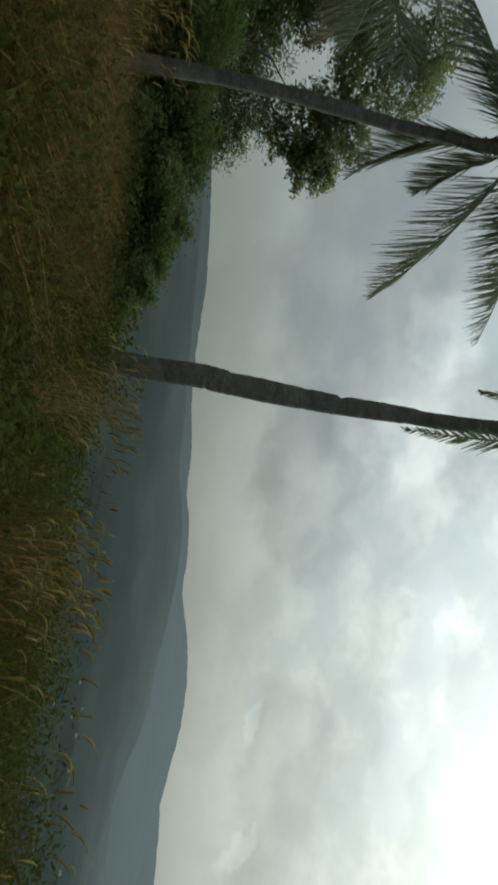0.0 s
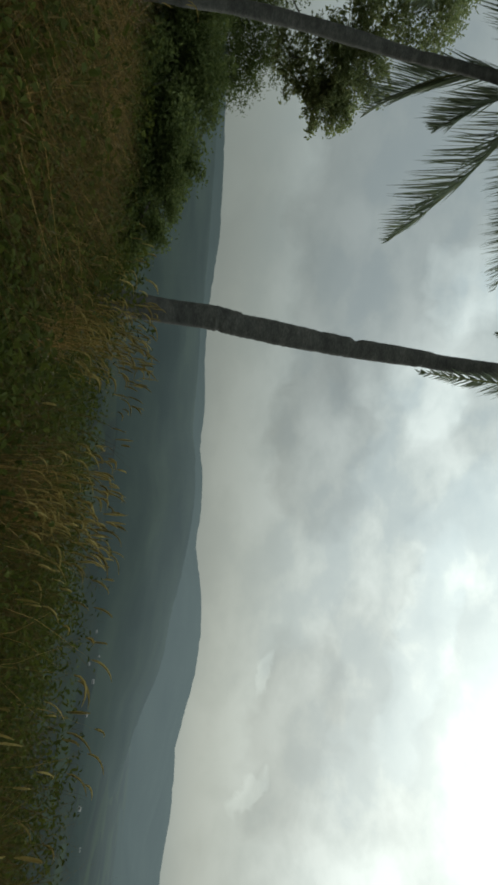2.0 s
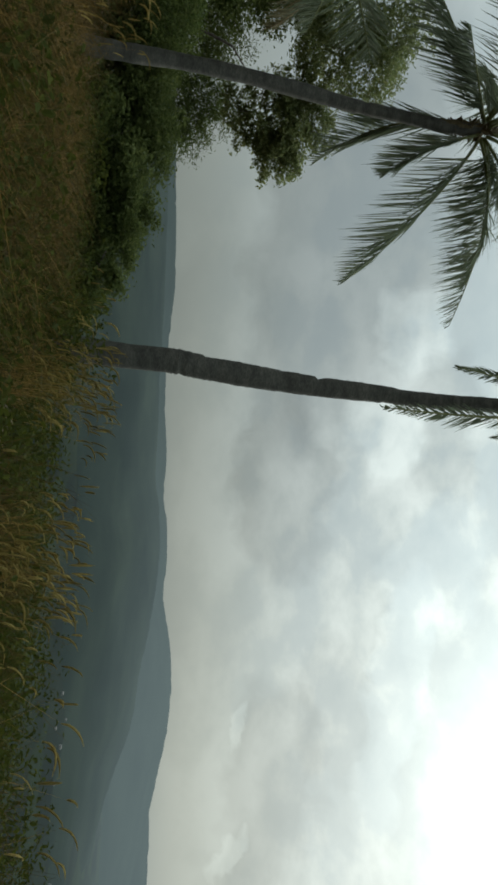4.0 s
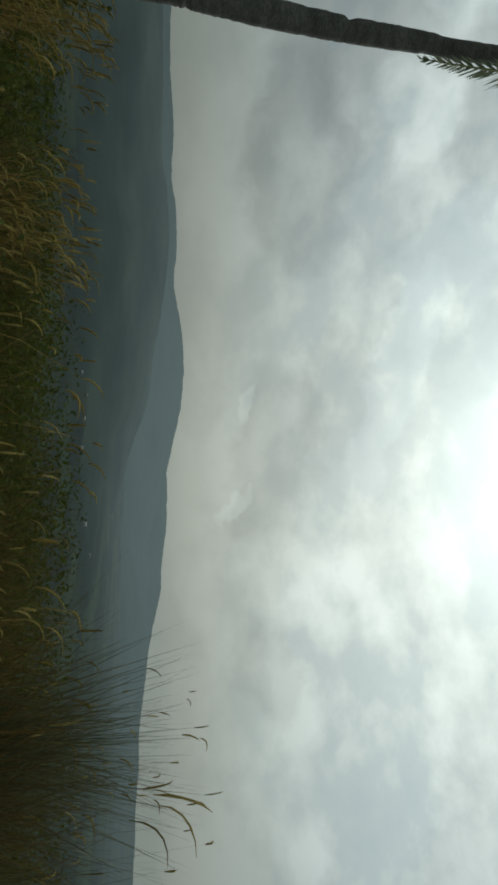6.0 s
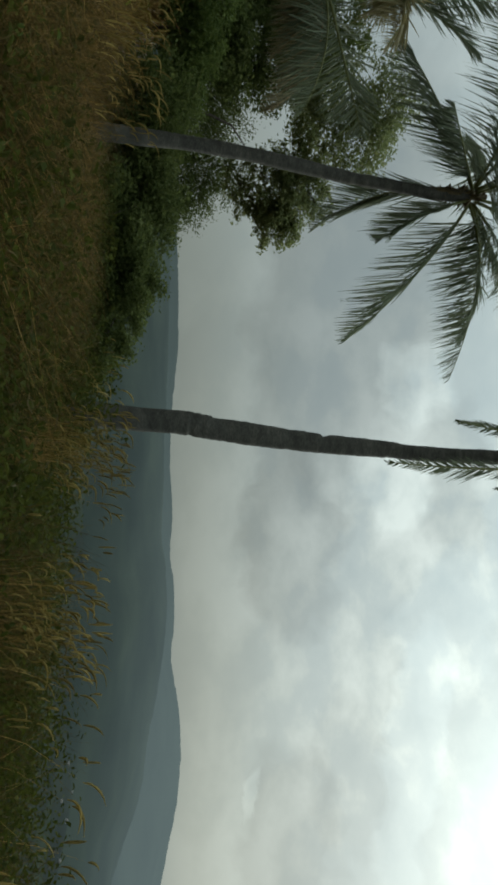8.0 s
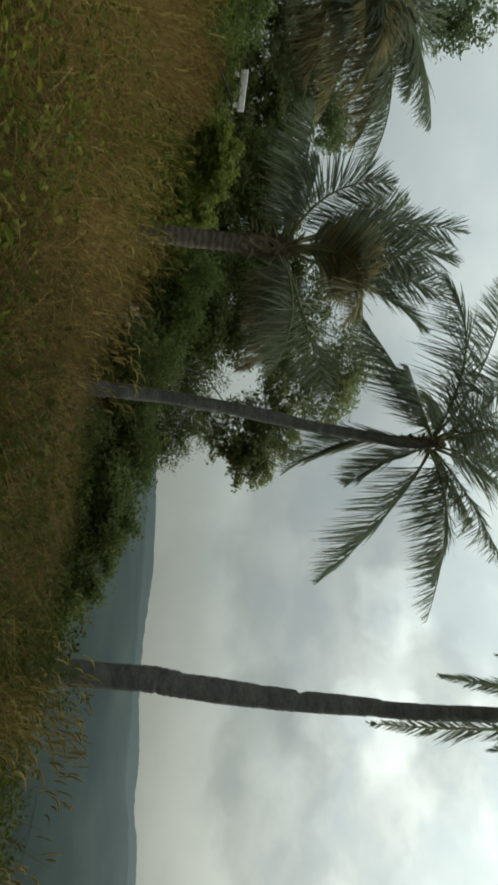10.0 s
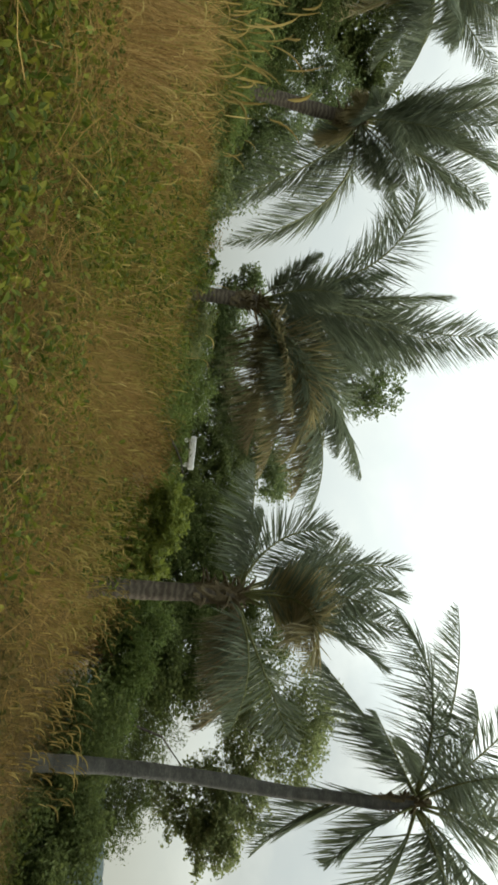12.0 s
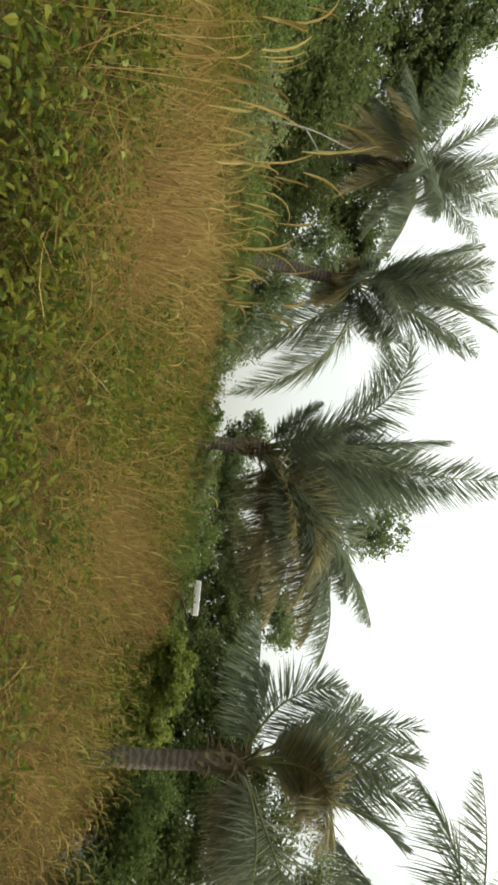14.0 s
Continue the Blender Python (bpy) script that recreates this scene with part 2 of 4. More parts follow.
WEED_LEAF = leafy("weed_leaf", [(0.018, 0.03, 0.004), (0.042, 0.062, 0.007), (0.092, 0.106, 0.012), (0.17, 0.148, 0.02)], 0.6, 0.45, 2.2, 0.08)
GREEN_BLADE = leafy("green_grass_blade", [(0.07, 0.075, 0.011), (0.125, 0.12, 0.02), (0.20, 0.155, 0.034)], 0.6, 0.42, 0.8, 0.1)
DRY_BLADE = leafy("dry_grass_blade", [(0.075, 0.048, 0.014), (0.19, 0.122, 0.037), (0.36, 0.238, 0.082)], 0.7, 0.45, 2.5, 0.08)
BROWN_BLADE = leafy("brown_grass_blade", [(0.034, 0.023, 0.007), (0.06, 0.041, 0.012), (0.105, 0.073, 0.022)], 0.7, 0.35, 0.8, 0.1)
STRAW = leafy("straw", [(0.07, 0.04, 0.013), (0.24, 0.15, 0.053), (0.46, 0.315, 0.13)], 0.7, 0.42, 6.0, 0.1)
DARK_BLADE = leafy("dark_grass_stem", [(0.035, 0.038, 0.016), (0.06, 0.06, 0.026), (0.10, 0.09, 0.04)], 0.5, 0.3, 0.8)
SEED = leafy("grass_seed_head", [(0.15, 0.113, 0.034), (0.26, 0.20, 0.064), (0.43, 0.34, 0.125)], 0.85, 0.5, 0.6, 0.05)
RIPE_SEED = leafy("ripe_grass_seed_head", [(0.22, 0.17, 0.06), (0.36, 0.285, 0.105), (0.52, 0.42, 0.18)], 0.85, 0.5, 0.6, 0.05)
BANANA_LEAF = leafy("banana_leaf", [(0.06, 0.09, 0.02), (0.09, 0.13, 0.03)], 0.4, 0.35)
WHITE_PAINT = rough_skin("weathered_white_paint", [(0.45, 0.44, 0.40), (0.62, 0.61, 0.57), (0.72, 0.71, 0.68)], 6.0, 0.2, 0.7)


# ---- mesh tools ----
def linked(name, verts, faces, mat, parent=None, label="", smooth=False):
    """One mesh object, under a thing or a part if one is given."""
    me = bpy.data.meshes.new(name)
    me.from_pydata(np.asarray(verts, dtype=float).tolist(), [], faces if isinstance(faces, list) else np.asarray(faces).tolist())
    me.materials.append(mat)
    if smooth:
        me.polygons.foreach_set("use_smooth", [True] * len(me.polygons))
    ob = new(name, me)
    if parent is not None:
        ob.parent = parent
    if label:
        tagged(ob, label)
    return ob


def empty(name, at=(0, 0, 0)):
    ob = new(name)
    ob.location = at
    ob.empty_display_size = 0.2
    return ob


def bend(points, s):
    """Points on a smooth line through a few points (Catmull-Rom), s from 0 to 1."""
    p = np.asarray(points, dtype=float)
    p = np.vstack([2 * p[0] - p[1], p, 2 * p[-1] - p[-2]])
    k = np.clip(np.asarray(s) * (len(p) - 3), 0, len(p) - 3 - 1e-9)
    i = k.astype(int)
    f = (k - i)[:, None]
    a, b, c, d = p[i], p[i + 1], p[i + 2], p[i + 3]
    return 0.5 * (2 * b + (c - a) * f + (2 * a - 5 * b + 4 * c - d) * f**2 + (3 * b - a - 3 * c + d) * f**3)


def unit(v):
    v = np.asarray(v, dtype=float)
    return v / np.maximum(np.linalg.norm(v, axis=-1, keepdims=True), 1e-9)


def tube(line, radii, sides=8, uneven=0.0, seed=0, cap=True):
    """Vertices and faces of a tube along a line."""
    r = np.random.default_rng(seed)
    line = np.asarray(line, dtype=float)
    along = unit(np.gradient(line, axis=0))
    ref = np.array([0.0, 0.0, 1.0]) if abs(along[:, 2]).mean() < 0.8 else np.array([1.0, 0.0, 0.0])
    a = unit(np.cross(along, ref))
    b = np.cross(along, a)
    ang = np.linspace(0, 2 * np.pi, sides, endpoint=False)
    rad = np.asarray(radii)[:, None] * (1 + uneven * r.standard_normal((len(line), sides)))
    verts = (line[:, None] + rad[..., None] * (np.cos(ang)[None, :, None] * a[:, None] + np.sin(ang)[None, :, None] * b[:, None])).reshape(-1, 3)
    faces = [[i * sides + j, i * sides + (j + 1) % sides, (i + 1) * sides + (j + 1) % sides, (i + 1) * sides + j] for i in range(len(line) - 1) for j in range(sides)]
    if cap:
        faces += [list(range(sides))[::-1], list(range((len(line) - 1) * sides, len(line) * sides))]
    return verts, faces


def joined(pieces):
    verts, faces, k = [], [], 0
    for v, f in pieces:
        verts.append(v)
        faces += [[i + k for i in face] for face in f]
        k += len(v)
    return np.vstack(verts), faces


def leaves(centres, size, r, slim=0.5, upward=0.3, oval=False):
    """Many small leaves folded along the midrib, as arrays."""
    k = len(centres)
    d = r.standard_normal((k, 3))
    d[:, 2] = d[:, 2] * 0.6 - 0.15
    d = unit(d)
    up = unit(r.standard_normal((k, 3)) + np.array([0, 0, upward * 4]))
    side = unit(np.cross(d, up))
    nrm = np.cross(side, d)
    s = (np.asarray(size) * (0.6 + 0.8 * r.random(k)))[:, None]
    w = s * slim * 0.5
    root = centres - d * s * 0.5
    tip = centres + d * s * 0.5 - nrm * s * 0.12
    left, right = centres + side * w + nrm * s * 0.10, centres - side * w + nrm * s * 0.10
    if oval:
        shift = d * s * 0.22
        rim = [root, left - shift, left * 0.94 + centres * 0.06 + shift, tip, right * 0.94 + centres * 0.06 + shift, right - shift]
        verts = np.stack(rim, 1).reshape(-1, 3)
        base = np.arange(k)[:, None] * 6
        return verts, np.concatenate([base + np.array([[0, 3, 2, 1]]), base + np.array([[0, 5, 4, 3]])])
    verts = np.stack([root, left, tip, right], 1).reshape(-1, 3)
    base = np.arange(k)[:, None] * 4
    faces = np.concatenate([base + np.array([[0, 2, 1]]), base + np.array([[0, 3, 2]])])
    return verts, faces


def blades(root, tip, sag, width, steps=3, seed=0):
    """Curved, tapering blades of grass from root to tip; sag bows them."""
    k = len(root)
    r = np.random.default_rng(seed)
    s = np.linspace(0, 1, steps + 1)[None, :, None]
    line = root[:, None] + (tip - root)[:, None] * s + sag[:, None] * (4 * s * (1 - s))
    side = unit(np.cross(tip - root, r.standard_normal((k, 3))))[:, None]
    w = width[:, None, None] * np.array([0.85, 1.0, 0.65, 0.05] if steps == 3 else list(np.linspace(1, 0.06, steps + 1)))[None, :, None]
    verts = np.stack([line - side * w / 2, line + side * w / 2], 2).reshape(-1, 3)
    base = (np.arange(k)[:, None, None] * (steps + 1) + np.arange(steps)[None, :, None]) * 2
    faces = (base + np.array([0, 1, 3, 2])[None, None]).reshape(-1, 4)
    return verts, faces


def spot(bearing, far, rise=0.0):
    """A place by bearing (degrees, to the right), metres away, and degrees above the eye's level."""
    a = radians(bearing)
    return np.array([far * math.sin(a), far * math.cos(a), 1.5 + far * math.tan(radians(rise))])


# ---- ground and distance ----
def ground_height(x, y):
    """A hill that rises to the west and breaks off to the valley in the north and east."""
    x, y = np.asarray(x, dtype=float), np.asarray(y, dtype=float)
    h = 0.05 + 0.07 * np.logaddexp(0, -x * 1.2) / 1.2 + 0.11 * np.logaddexp(0, -x - 5) - 0.16 * np.logaddexp(0, -x - 15) + 0.005 * x
    brim = np.where(x < 0, 8.5 - 0.55 * x, 8.5 - 0.75 * x)
    over = np.logaddexp(0, (y - brim) * 0.8) / 0.8
    west = np.logaddexp(0, (-x - 34) * 0.5) / 0.5
    h = h - 0.36 * over - 0.2 * west + 0.05 * np.sin(x * 1.3 + 0.5) * np.cos(y * 1.1)
    return np.maximum(h, -112 + 2 * np.sin(x / 90) * np.cos(y / 110))


def lay_ground():
    """One sheet, fine near the camera, out to the horizon."""
    rings = np.concatenate([np.linspace(0, 30, 61)[1:], np.geomspace(31, 4800, 60)])
    ang = np.linspace(0, 2 * np.pi, 181)[:-1]
    x, y = rings[:, None] * np.sin(ang), rings[:, None] * np.cos(ang)
    verts = np.stack([x, y, ground_height(x, y)], -1).reshape(-1, 3)
    k = len(ang)
    verts = np.vstack([[[0, 0, float(ground_height(0, 0))]], verts])
    faces = [[0, 1 + (j + 1) % k, 1 + j] for j in range(k)]
    faces += [[1 + i * k + j, 1 + i * k + (j + 1) % k, 1 + (i + 1) * k + (j + 1) % k, 1 + (i + 1) * k + j] for i in range(len(rings) - 1) for j in range(k)]
    ob = linked("ground", verts, faces, SOIL, smooth=True)
    # past 150 m the sheet takes the valley material with its emissive haze
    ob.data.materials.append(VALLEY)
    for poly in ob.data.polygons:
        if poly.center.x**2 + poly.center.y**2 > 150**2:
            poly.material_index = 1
    return tagged(ob, "brown hillside soil falling away to a hazy green valley", "ground", kind="structure")


lay_ground()


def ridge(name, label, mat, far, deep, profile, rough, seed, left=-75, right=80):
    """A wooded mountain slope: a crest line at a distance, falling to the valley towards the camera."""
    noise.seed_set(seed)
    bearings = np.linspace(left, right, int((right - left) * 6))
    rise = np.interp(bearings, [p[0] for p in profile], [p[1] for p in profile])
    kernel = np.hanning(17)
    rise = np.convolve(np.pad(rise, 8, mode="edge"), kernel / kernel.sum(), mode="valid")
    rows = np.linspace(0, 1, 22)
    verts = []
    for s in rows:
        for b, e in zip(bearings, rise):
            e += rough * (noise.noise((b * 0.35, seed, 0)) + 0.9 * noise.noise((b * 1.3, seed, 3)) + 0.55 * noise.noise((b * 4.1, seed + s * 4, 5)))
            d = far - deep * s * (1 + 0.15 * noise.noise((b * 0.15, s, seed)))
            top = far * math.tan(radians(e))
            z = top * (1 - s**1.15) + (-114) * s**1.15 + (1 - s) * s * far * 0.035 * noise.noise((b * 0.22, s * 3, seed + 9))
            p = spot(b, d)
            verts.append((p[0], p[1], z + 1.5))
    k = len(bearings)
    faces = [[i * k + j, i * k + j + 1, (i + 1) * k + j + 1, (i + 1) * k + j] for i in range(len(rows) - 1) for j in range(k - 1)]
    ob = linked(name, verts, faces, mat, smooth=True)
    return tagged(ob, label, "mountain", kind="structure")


# backdrop ridges, their haze painted as emission on the slopes
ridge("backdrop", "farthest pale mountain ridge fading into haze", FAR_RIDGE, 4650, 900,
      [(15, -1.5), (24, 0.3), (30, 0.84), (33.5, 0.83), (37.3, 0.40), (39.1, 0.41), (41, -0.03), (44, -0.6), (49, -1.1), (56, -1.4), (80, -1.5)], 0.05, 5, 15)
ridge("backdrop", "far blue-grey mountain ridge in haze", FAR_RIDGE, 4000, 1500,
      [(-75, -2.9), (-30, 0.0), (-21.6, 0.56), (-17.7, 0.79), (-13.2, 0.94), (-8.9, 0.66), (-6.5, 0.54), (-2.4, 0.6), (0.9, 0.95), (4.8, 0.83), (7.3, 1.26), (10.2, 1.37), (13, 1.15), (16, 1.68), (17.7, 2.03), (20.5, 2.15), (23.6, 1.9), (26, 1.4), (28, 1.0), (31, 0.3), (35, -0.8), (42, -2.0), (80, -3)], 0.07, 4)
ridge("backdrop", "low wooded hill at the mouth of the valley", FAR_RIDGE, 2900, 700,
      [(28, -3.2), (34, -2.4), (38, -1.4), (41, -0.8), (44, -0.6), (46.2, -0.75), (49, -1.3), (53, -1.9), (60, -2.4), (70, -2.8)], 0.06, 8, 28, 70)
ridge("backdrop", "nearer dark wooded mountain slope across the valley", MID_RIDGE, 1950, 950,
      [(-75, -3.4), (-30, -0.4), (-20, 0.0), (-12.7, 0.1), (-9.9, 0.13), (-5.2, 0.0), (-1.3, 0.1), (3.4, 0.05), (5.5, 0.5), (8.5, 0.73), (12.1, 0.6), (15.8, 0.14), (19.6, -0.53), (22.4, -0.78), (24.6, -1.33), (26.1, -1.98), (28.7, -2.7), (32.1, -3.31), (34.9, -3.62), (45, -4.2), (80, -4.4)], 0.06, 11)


# ---- palms ----
def frond(palm, start, reach, mid, seed, leaf=PALM_LEAF, stalk=RACHIS, span=1.0, hang=0.9, pairs=90, face=None):
    """One feather leaf: a tapering stalk that arches through mid, with two rows of narrow blades that hang from it."""
    r = np.random.default_rng(seed)
    start, reach = np.asarray(start, dtype=float), np.asarray(reach, dtype=float)
    end, mid = start + reach, np.asarray(mid, dtype=float)
    length = np.linalg.norm(mid - start) + np.linalg.norm(end - mid)
    knee = 2 * mid - 0.5 * (start + end)
    s = np.linspace(0, 1, 16)[:, None]
    line = (1 - s) ** 2 * start + 2 * s * (1 - s) * knee + s**2 * end
    ob = linked("frond", *tube(line, np.linspace(0.030, 0.005, 16) * (0.5 + 0.14 * length), 5), stalk, palm, smooth=True)
    k = np.repeat(np.linspace(0.13, 0.998, pairs), 2)
    k = np.clip(k + r.normal(0, 0.006, len(k)), 0.1, 1)[:, None]
    root = (1 - k) ** 2 * start + 2 * k * (1 - k) * knee + k**2 * end
    along = unit(2 * (1 - k) * (knee - start) + 2 * k * (end - knee))
    side = unit(np.cross(along, np.array([0.05, 0.02, 1.0])) + 1e-6)
    twist = r.normal(0, 0.6) + r.normal(0, 0.10, (len(k), 1))
    flank = side * np.cos(twist) + np.cross(along, side) * np.sin(twist)
    if face is not None:
        flank = unit(0.7 * flank * np.sign((flank * np.cross(along, face)).sum(1, keepdims=True)) + unit(np.cross(along, face)))
    sign = np.tile([1.0, -1.0], pairs)[:, None]
    size = span * (0.34 + 0.16 * length) * np.clip(np.sin(np.pi * (0.19 + 0.78 * k)), 0.08, 1) ** 0.8
    size = size * np.clip(1 + r.normal(0, 0.09, size.shape), 0.35, 1.3)
    torn = np.interp(k[:, 0] * 9 + r.random() * 9, np.arange(20), r.uniform(0.0, 1.0, 20))[:, None]
    level = np.clip(1.15 - 1.15 * along[:, 2:3], 0.06, 1.0)
    vee = np.cross(side, along) * 0.22
    aim = unit(flank * sign * 0.95 + vee + along * (0.22 + 0.75 * k**1.5 + 0.45 * np.clip(along[:, 2:3], 0, 1)) + np.array([0, 0, -1.0]) * (hang * level * (0.85 + 0.95 * torn)) + r.normal(0, 0.11, root.shape))
    s3 = np.linspace(0, 1, 4)[None, :, None]
    drop = np.array([0, 0, -1.0])[None, None] * (size * level * (0.04 + 0.16 * r.random((len(k), 1))))[:, None] * s3**2
    path = root[:, None] + aim[:, None] * size[:, None] * s3 + drop
    wide = unit(np.cross(aim, np.cross(aim, np.array([0, 0, 1.0])) + r.normal(0, 0.5, aim.shape)))[:, None]
    w = (0.0055 + 0.0065 * size[:, None]) * np.array([0.6, 1.0, 0.75, 0.06])[None, :, None]
    verts = np.stack([path - wide * w, path + wide * w], 2).reshape(-1, 3)
    base = (np.arange(len(k))[:, None, None] * 4 + np.arange(3)[None, :, None]) * 2
    faces = (base + np.array([0, 1, 3, 2])[None, None]).reshape(-1, 4)
    tagged(linked("foliage", verts, faces, leaf, ob), kind="stuff")
    return ob


def palm_trunk(palm, points, thick, seed, bark, taper=((0, 1), (1, 0.82)), notches=()):
    """A ringed trunk with a swollen foot, old leaf scars and a few chips. notches: share of the length, bearing, depth and length of a step in the bark."""
    r = np.random.default_rng(seed)
    length = sum(np.linalg.norm(np.subtract(b, a)) for a, b in zip(points, points[1:]))
    rings = max(int(length / 0.035), 12)
    s = np.linspace(0, 1, rings)
    line = bend(points, s)
    radii = thick * np.interp(s, *zip(*taper)) * (1 + 0.28 * np.exp(-s * length / 0.5))
    scar = (r.random(rings) < 0.22) * r.uniform(0.01, 0.05, rings) + r.normal(0, 0.012, rings)
    swell = np.interp(np.arange(rings), np.arange(0, rings + 12, 12), r.normal(0, 0.035, len(np.arange(0, rings + 12, 12))))
    chip = np.convolve((r.random(rings) < 0.03) * r.uniform(-1.6, 1.0, rings), np.ones(3), "same") * 0.10 + swell
    if notches:
        chip = chip * 0.35
    sides = 22
    v, f = tube(line, radii * (1 + scar * 0.6 + chip), sides, 0.014, seed)
    ring = v[: rings * sides].reshape(rings, sides, 3)
    off = ring - line[:, None]
    way = np.arctan2(off[..., 0], off[..., 1])
    for at, bearing, depth, long in notches:
        h = (s[:, None] - at) * length / long
        facing = np.clip(np.cos(way - radians(bearing)), 0, 1) ** 1.5
        off = off * (1 - depth * facing * np.where((h >= 0) & (h < 1), 1 - h, 0))[..., None]
    v[: rings * sides] = (line[:, None] + off).reshape(-1, 3)
    return linked("trunk", v, f, bark, palm, "grey ringed palm trunk", True)


def palm(name, label, foot, points, thick, tips, bearing, seed, size=1.0, fill=10, reach=2.6, fibre=0.2, pairs=105, hang=0.95, bark=BARK, taper=((0, 1), (1, 0.82)), notches=()):
    """tips: of each frond, from the crown: its end (right, up, towards the path), its middle (right, up) and its kind; kind g green, y yellowing, d dead; a capital for a frond twisted flat to the open slope."""
    r = np.random.default_rng(seed)
    ob = empty(name, foot)
    ob.rotation_mode = "XYZ"
    a = radians(bearing)
    right, near = np.array([math.cos(a), -math.sin(a), 0.0]), -np.array([math.sin(a), math.cos(a), 0.0])
    local = [np.subtract(p, foot) for p in points]
    palm_trunk(ob, local, thick, seed, bark, taper, notches)
    crown = np.asarray(local[-1], dtype=float)
    skins = {"g": (PALM_LEAF, RACHIS), "y": (PALM_OLD, RACHIS), "d": (PALM_DEAD, DRY_RACHIS)}
    for i, (u, v, w, mu, mv, kind) in enumerate(tips):
        leaf, stalk = skins[kind.lower()]
        start = crown + unit(right * mu + near * w * 0.5 + np.array([0, 0, mv * 0.4])) * 0.10 + np.array([0, 0, -0.06 if kind == "d" else 0.04])
        mid = crown + right * mu + near * w * 0.5 + np.array([0, 0, mv])
        end = crown + right * u + near * w + np.array([0, 0, v])
        frond(ob, start, end - start, mid, seed * 50 + i, leaf, stalk, size, hang * (0.6 if kind.isupper() else 1.0), pairs, near if kind.isupper() else None)
    for i in range(fill):
        turn = 2 * np.pi * (i * 0.382 + r.random() * 0.1)
        slope = r.uniform(-0.35, 0.85)
        step = reach * r.uniform(0.75, 1.0) * unit([math.cos(turn), math.sin(turn), slope])
        start = crown + unit(step) * 0.08
        frond(ob, start, step, start + step * 0.5 + np.array([0, 0, reach * 0.11]), seed * 50 + 30 + i, PALM_LEAF, RACHIS, size, hang, pairs)
    # fibrous heart of the crown: a torn sheath, old stubs and hanging threads
    s = np.linspace(0, 1, 9)
    shape = 0.80 + 0.15 * np.sin(np.pi * s) - 0.45 * s**2
    bits = [tube([crown + np.array([0, 0, -0.55 + 0.8 * k]) for k in s], shape * fibre * 0.85, 14, 0.13, seed)]
    for i in range(70):
        t = r.uniform(0, 2 * np.pi)
        d = unit(np.array([math.cos(t), math.sin(t), r.uniform(-0.4, 1.3)]))
        p = crown + np.array([0, 0, r.uniform(-0.45, 0.15)])
        l = fibre * r.uniform(0.9, 2.0)
        bits.append(tube([p + d * fibre * 0.3, p + d * l * 0.6, p + d * l + np.array([0, 0, -0.1 * l])], np.array([0.035, 0.026, 0.006]) * r.uniform(0.5, 1.2), 4, 0.1, i))
    linked("crown_heart", *joined(bits), FIBRE, ob, "brown fibre and old leaf stubs")
    return tagged(ob, label, "palm tree", "coconut palms on the hillside")


A_FOOT = (-0.64, 5.968, float(ground_height(-0.64, 5.968)) - 0.05)
palm("palm_tree", "tall leaning coconut palm with a rough grey ringed trunk", A_FOOT,
     [A_FOOT, (-0.603, 5.971, 0.84), (-0.576, 5.973, 1.21), (-0.561, 5.975, 1.59), (-0.525, 5.978, 1.85), (-0.462, 5.983, 2.375), (-0.414, 5.988, 2.91), (-0.383, 5.99, 3.45), (-0.345, 5.994, 4.0), (-0.335, 5.99, 4.7), (-0.30, 6.0, 6.0)], 0.108,
     [(-0.36, -1.91, 0.3, -0.22, -1.01, "g"), (0.03, -2.60, 0.4, 0.07, -1.32, "g"), (0.28, -1.26, -0.2, 0.18, -0.61, "g"), (1.2, 0.3, 0.6, 0.6, 0.5, "g"), (1.7, 0.9, -0.5, 0.8, 0.8, "g"), (-1.5, 0.6, 0.4, -0.7, 0.65, "g")], -5, 1, 0.32, fill=9, reach=2.2, fibre=0.12,
     taper=((0, 0.95), (0.3, 1.0), (0.46, 1.0), (0.6, 0.84), (0.79, 0.68), (1, 0.6)), notches=((0.405, -90, 0.13, 0.25), (0.598, -90, 0.32, 0.10), (0.738, -90, 0.15, 0.3), (0.33, 90, 0.12, 0.2), (0.715, 90, 0.12, 0.3)))

B_FOOT = (-4.36, 7.92, float(ground_height(-4.36, 7.92)) - 0.05)
